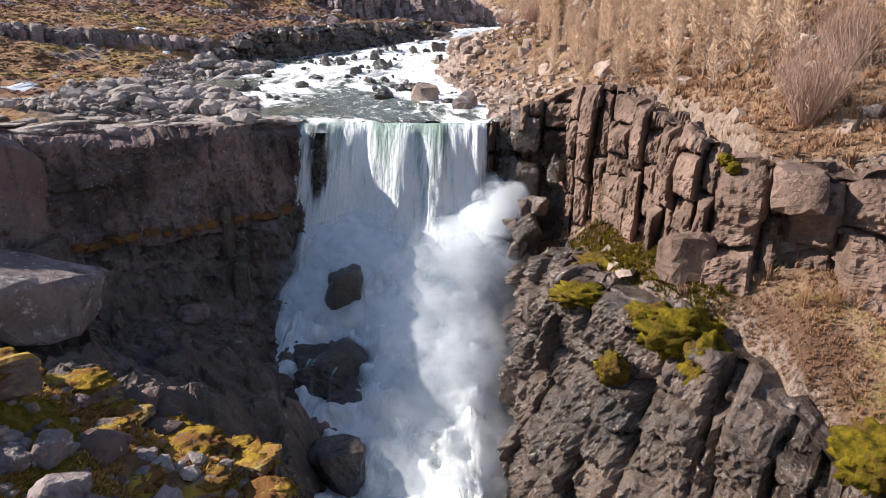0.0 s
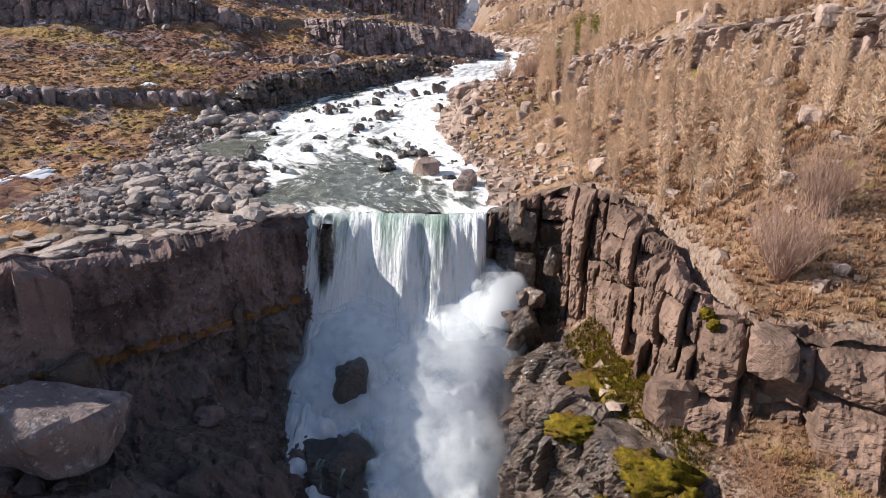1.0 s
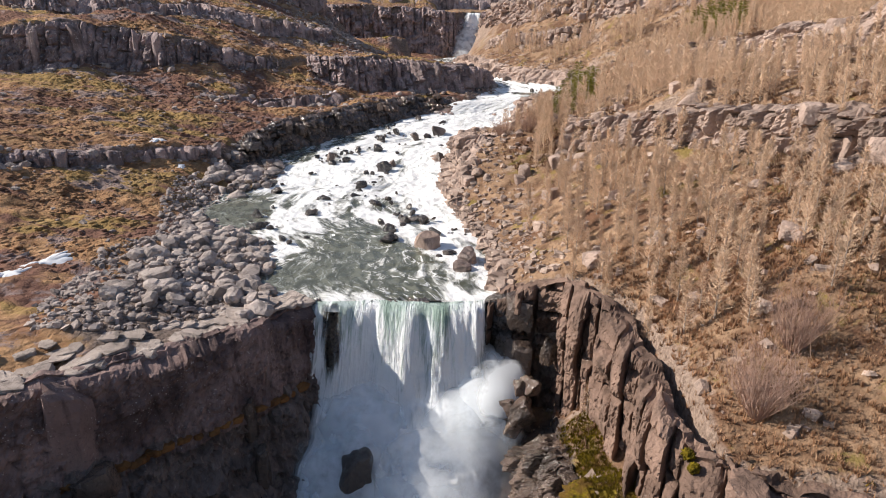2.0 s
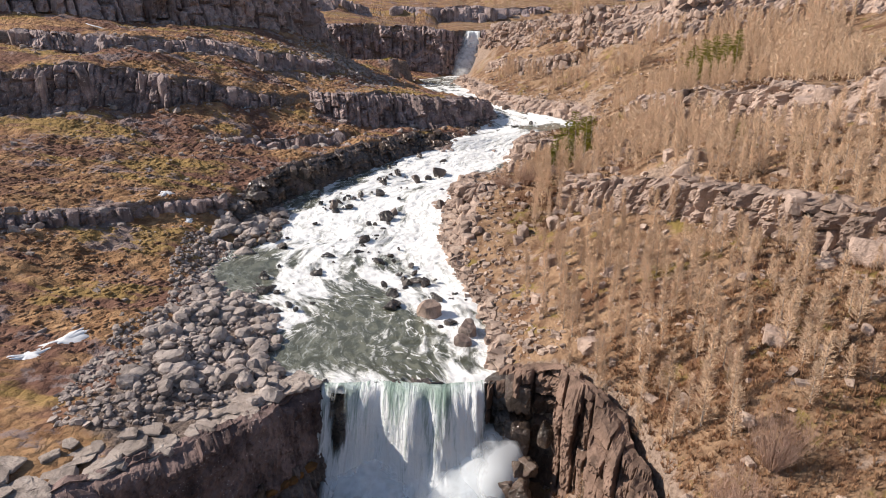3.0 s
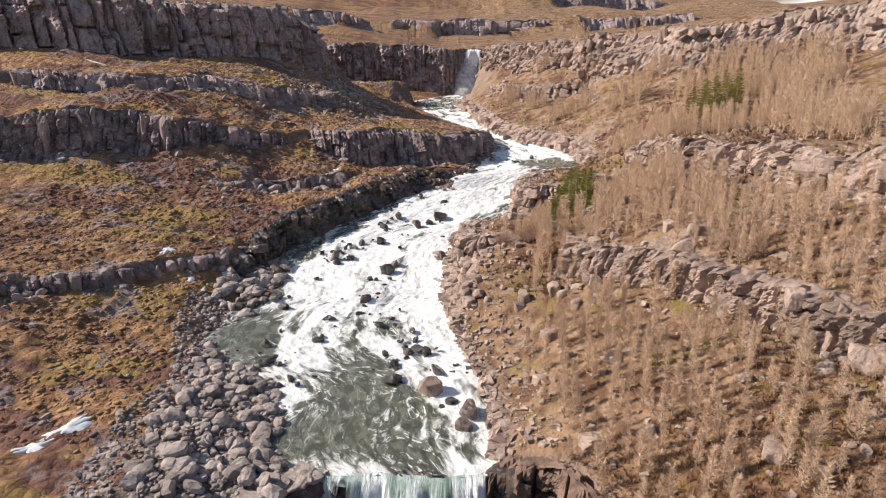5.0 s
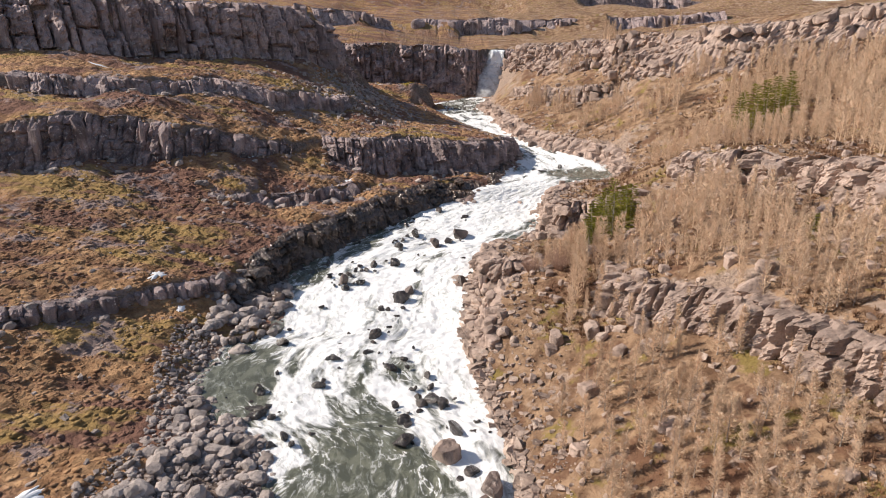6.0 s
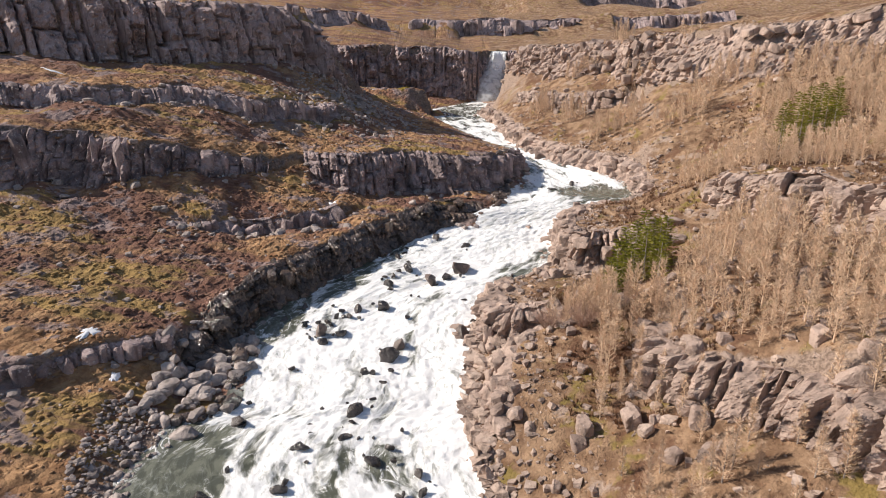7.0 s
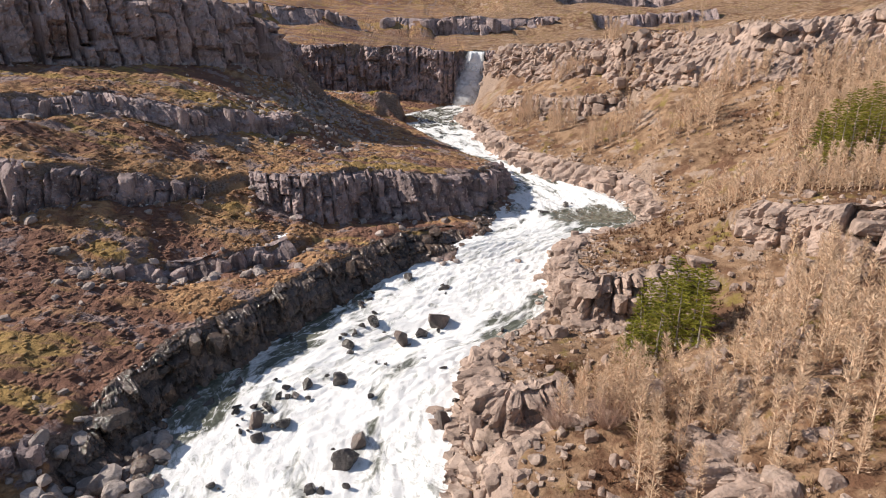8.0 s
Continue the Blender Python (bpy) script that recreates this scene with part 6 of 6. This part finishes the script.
def bush(x, y, tall, wide, count, seed, material, label, name="bare_bush"):
    rg = np.random.default_rng(seed)
    home = thing(name, label, "bush", m=pose(x, y, height(x, y) - 0.05))
    stems, twigs = [], []
    for _ in range(count):
        a, lean = rg.uniform(0, 6.3), rg.uniform(0.05, 1) ** 0.7 * wide
        base = np.array([math.cos(a), math.sin(a), 0]) * 0.12 * wide
        tip = np.array([math.cos(a) * lean, math.sin(a) * lean, tall * rg.uniform(0.6, 1.05)])
        stems.append(strip(base, tip, 0.013, rg))
        for _ in range(9):
            p = base + (tip - base) * rg.uniform(0.3, 1)
            twigs.append(strip(p, p + rg.normal(size=3) * 0.14 * tall * 0.5 + (0, 0, 0.16 * tall), 0.008, rg))
    tagged(part("branchwork", joined("branchwork", stems, material), home), kind="stuff")
    tagged(part("twigwork", joined("twigwork", twigs, material), home), kind="stuff")


bush(12.1, 21.2, 3.0, 2.1, 170, 823, TWIG_GREY, "large bare grey-brown bush on the gorge rim")
bush(14.4, 23.4, 2.8, 1.9, 130, 820, TWIG_GREY, "large bare grey-brown bush on the gorge rim")
bush(9.2, 68.5, 2.2, 1.9, 120, 821, TWIG_GREY, "bare grey-brown thicket by the river")
bush(6.6, 69.5, 2.0, 1.8, 120, 822, TWIG_GREY, "bare grey-brown thicket by the river")
RED_TWIG = plain("reddish twigs", (0.20, 0.095, 0.05), (0.33, 0.18, 0.10), 1.5)
for k in range(9):
    bush(10.6 + k * 0.62, 16.9 - k * 0.24, 0.75, 0.5, 16, 830 + k, RED_TWIG, "small reddish bare shrub under the gorge wall", "low_shrub")


# ---------------------------------------------------------------- snow, tufts and tussocks
def snow_patch(x, y, sx, sy, rz, seed):
    """A thin ragged drift lying on the ground."""
    rings, round_ = 9, 64
    r, a = np.meshgrid(np.linspace(0, 1, rings), np.linspace(0, math.tau, round_))
    edge = 1 + 1.5 * fbm(np.cos(a) * 1.6 + seed, np.sin(a) * 1.6, 1.0, 4, seed, 0.6)
    px, py = r * edge * sx * np.cos(a), r * edge * sy * np.sin(a)
    c, s = math.cos(radians(rz)), math.sin(radians(rz))
    qx, qy = x + px * c - py * s, y + px * s + py * c
    base = height(x, y)
    z = np.array([height(u, v) for u, v in zip(qx.ravel(), qy.ravel())]).reshape(qx.shape) + 0.14 * (1 - r**3) - 0.02 - base + 0.1 * fbm(qx, qy, 1.5, 3, seed + 1) * (1 - r)
    me = mesh_of("snow_patch", np.stack([qx - x, qy - y, z], -1).reshape(-1, 3), grid_faces(*r.shape), SNOW)
    thing("snow_patch", "small patch of old white snow in the heath", "snow", "snow patches", m=pose(x, y, base), data=me)


for k, a in enumerate([(-27.0, 40.2, 1.5, 0.5, 48), (-28.3, 38.2, 0.8, 0.4, 40), (-31, 68.2, 0.9, 0.6, 100), (-27.6, 65, 0.5, 0.3, 90), (-17.5, 101.5, 0.5, 0.35, 0), (-62, 118, 1.6, 0.3, -10), (-24, 190, 1.6, 0.8, 10), (-33, 101.5, 1.2, 0.3, 30)]):
    snow_patch(*a, 850 + k)


def tufts(name, label, category, material, count, seed, inside, shape, size):
    rg = np.random.default_rng(seed)
    v0, f0 = shape
    spots = []
    while len(spots) < count:
        spot = inside(rg)
        if spot is not None:
            spots.append(spot)
    verts, faces = [], []
    for k, (x, y) in enumerate(spots):
        s = rg.uniform(*size)
        a = rg.uniform(0, 6.3)
        c, n = math.cos(a) * s, math.sin(a) * s
        r = v0 * rg.uniform(0.7, 1.3, 3)
        verts.append(np.stack([x + r[:, 0] * c - r[:, 1] * n, y + r[:, 0] * n + r[:, 1] * c, height(x, y) + r[:, 2] * s], 1))
        faces += [[i + k * len(v0) for i in face] for face in f0]
    thing(name, label, category, kind="stuff", data=mesh_of(name, np.vstack(verts), faces, material))


rg = np.random.default_rng(77)
blades_v, blades_f = [], []
for k in range(13):
    a = rg.uniform(0, 6.3)
    c, s, lean = math.cos(a), math.sin(a), rg.uniform(0.12, 0.75)
    blades_v += [(c * 0.1 - s * 0.06, s * 0.1 + c * 0.06, -0.05), (c * 0.1 + s * 0.06, s * 0.1 - c * 0.06, -0.05), (c * lean, s * lean, rg.uniform(0.35, 1.0))]
    blades_f.append([3 * k, 3 * k + 1, 3 * k + 2])
dome_v, dome_f = SPHERES[1]
dome_v = dome_v * (1, 1, 0.24) * (1 + 0.25 * rg.normal(size=(len(dome_v), 1)) * 0.6)


def rim_slope_spot(rg):
    x, y = rg.uniform(5, 60), rg.uniform(17, 140)
    return (x, y) if to_water(x, y) > 2 and rg.random() < 12 / (8 + 0.12 * y) else None


def ledge_spot(rg):
    x, y = rg.uniform(5.5, 18), rg.uniform(9.5, 18)
    return (x, y) if -5.6 < height(x, y) < -2.4 else None


tufts("grass_tufts", "dry straw grass tufts on the slope", "grass", GRASSY, 6500, 861, rim_slope_spot, (np.array(blades_v), blades_f), (0.14, 0.32))


def scrub_spot(rg):
    x, y = rg.uniform(6, 62), rg.uniform(18, 128)
    thick = fbm(np.array([x]), np.array([y]), 0.13, 3, 211)[0]
    return (x, y) if to_water(x, y) > 2.5 and thick > 0.06 and rg.random() < 14 / (8 + 0.12 * y) else None


tufts("dwarf_scrub", "low dark reddish-brown bare scrub on the slope", "scrub", plain("dark bare scrub", (0.10, 0.055, 0.035), (0.24, 0.14, 0.085), 0.9), 6500, 867, scrub_spot, (np.array(blades_v) * (1.2, 1.2, 1.1), blades_f), (0.25, 0.6))


def near_rim_spot(rg):
    x, y = rg.uniform(8.5, 26), rg.uniform(15, 36)
    return (x, y) if height(x, y) > 0.2 else None


tufts("rim_grass", "reddish dry grass along the gorge rim", "grass", plain("reddish dry grass", (0.27, 0.145, 0.08), (0.47, 0.29, 0.175), 0.8), 6500, 864, near_rim_spot, (np.array(blades_v), blades_f), (0.14, 0.4))
tufts("ledge_grass", "dry tan grass on the gorge ledge", "grass", plain("russet ledge grass", (0.22, 0.115, 0.06), (0.42, 0.25, 0.145), 0.7), 5000, 862, ledge_spot, (np.array(blades_v), blades_f), (0.08, 0.22))

def heath_spot(rg):
    x, y = rg.uniform(-52, -8), rg.uniform(38, 130)
    edge = np.interp(y, [38, 64, 70, 86, 104, 130], [-22.5, -25, -25, -18, -6, 0])
    return (x, y) if x < edge - 0.6 and rg.random() < 1.2 - 0.6 * (y > 105) and math.sin(x * 0.43 + 1) + math.sin(y * 0.37 + x * 0.2) > -1.75 else None


tufts("heath_tussocks", "brown heath tussocks and hummocks", "heath", HEATHY, 8500, 863, heath_spot, (dome_v, dome_f), (0.12, 0.36))


def low_ledge_spot(rg):
    x, y = rg.uniform(4.4, 9), rg.uniform(16, 31)
    return (x, y) if -6.2 < height(x, y) < -2.8 and math.sin(x * 1.9) + math.sin(y * 1.3 + x) > -0.5 else None


def gorge_floor_spot(rg):
    x, y = rg.uniform(-16, -4.2), rg.uniform(10.5, 18)
    return (x, y) if height(x, y) < -3 and math.sin(x * 2.1 + y) + math.sin(y * 1.7) > -0.3 else None


tufts("ledge_moss", "ragged yellow-green moss and grass on the wet ledge", "moss", MOSS, 4200, 865, low_ledge_spot, (np.array(blades_v) * (1.3, 1.3, 0.7), blades_f), (0.1, 0.3))
tufts("gorge_moss", "yellow and rust-coloured moss among gorge boulders", "moss", plain("rusty moss", (0.28, 0.14, 0.05), (0.55, 0.32, 0.10), 1.1), 4500, 866, gorge_floor_spot, (np.array(blades_v) * (1.4, 1.4, 0.6), blades_f), (0.1, 0.34))
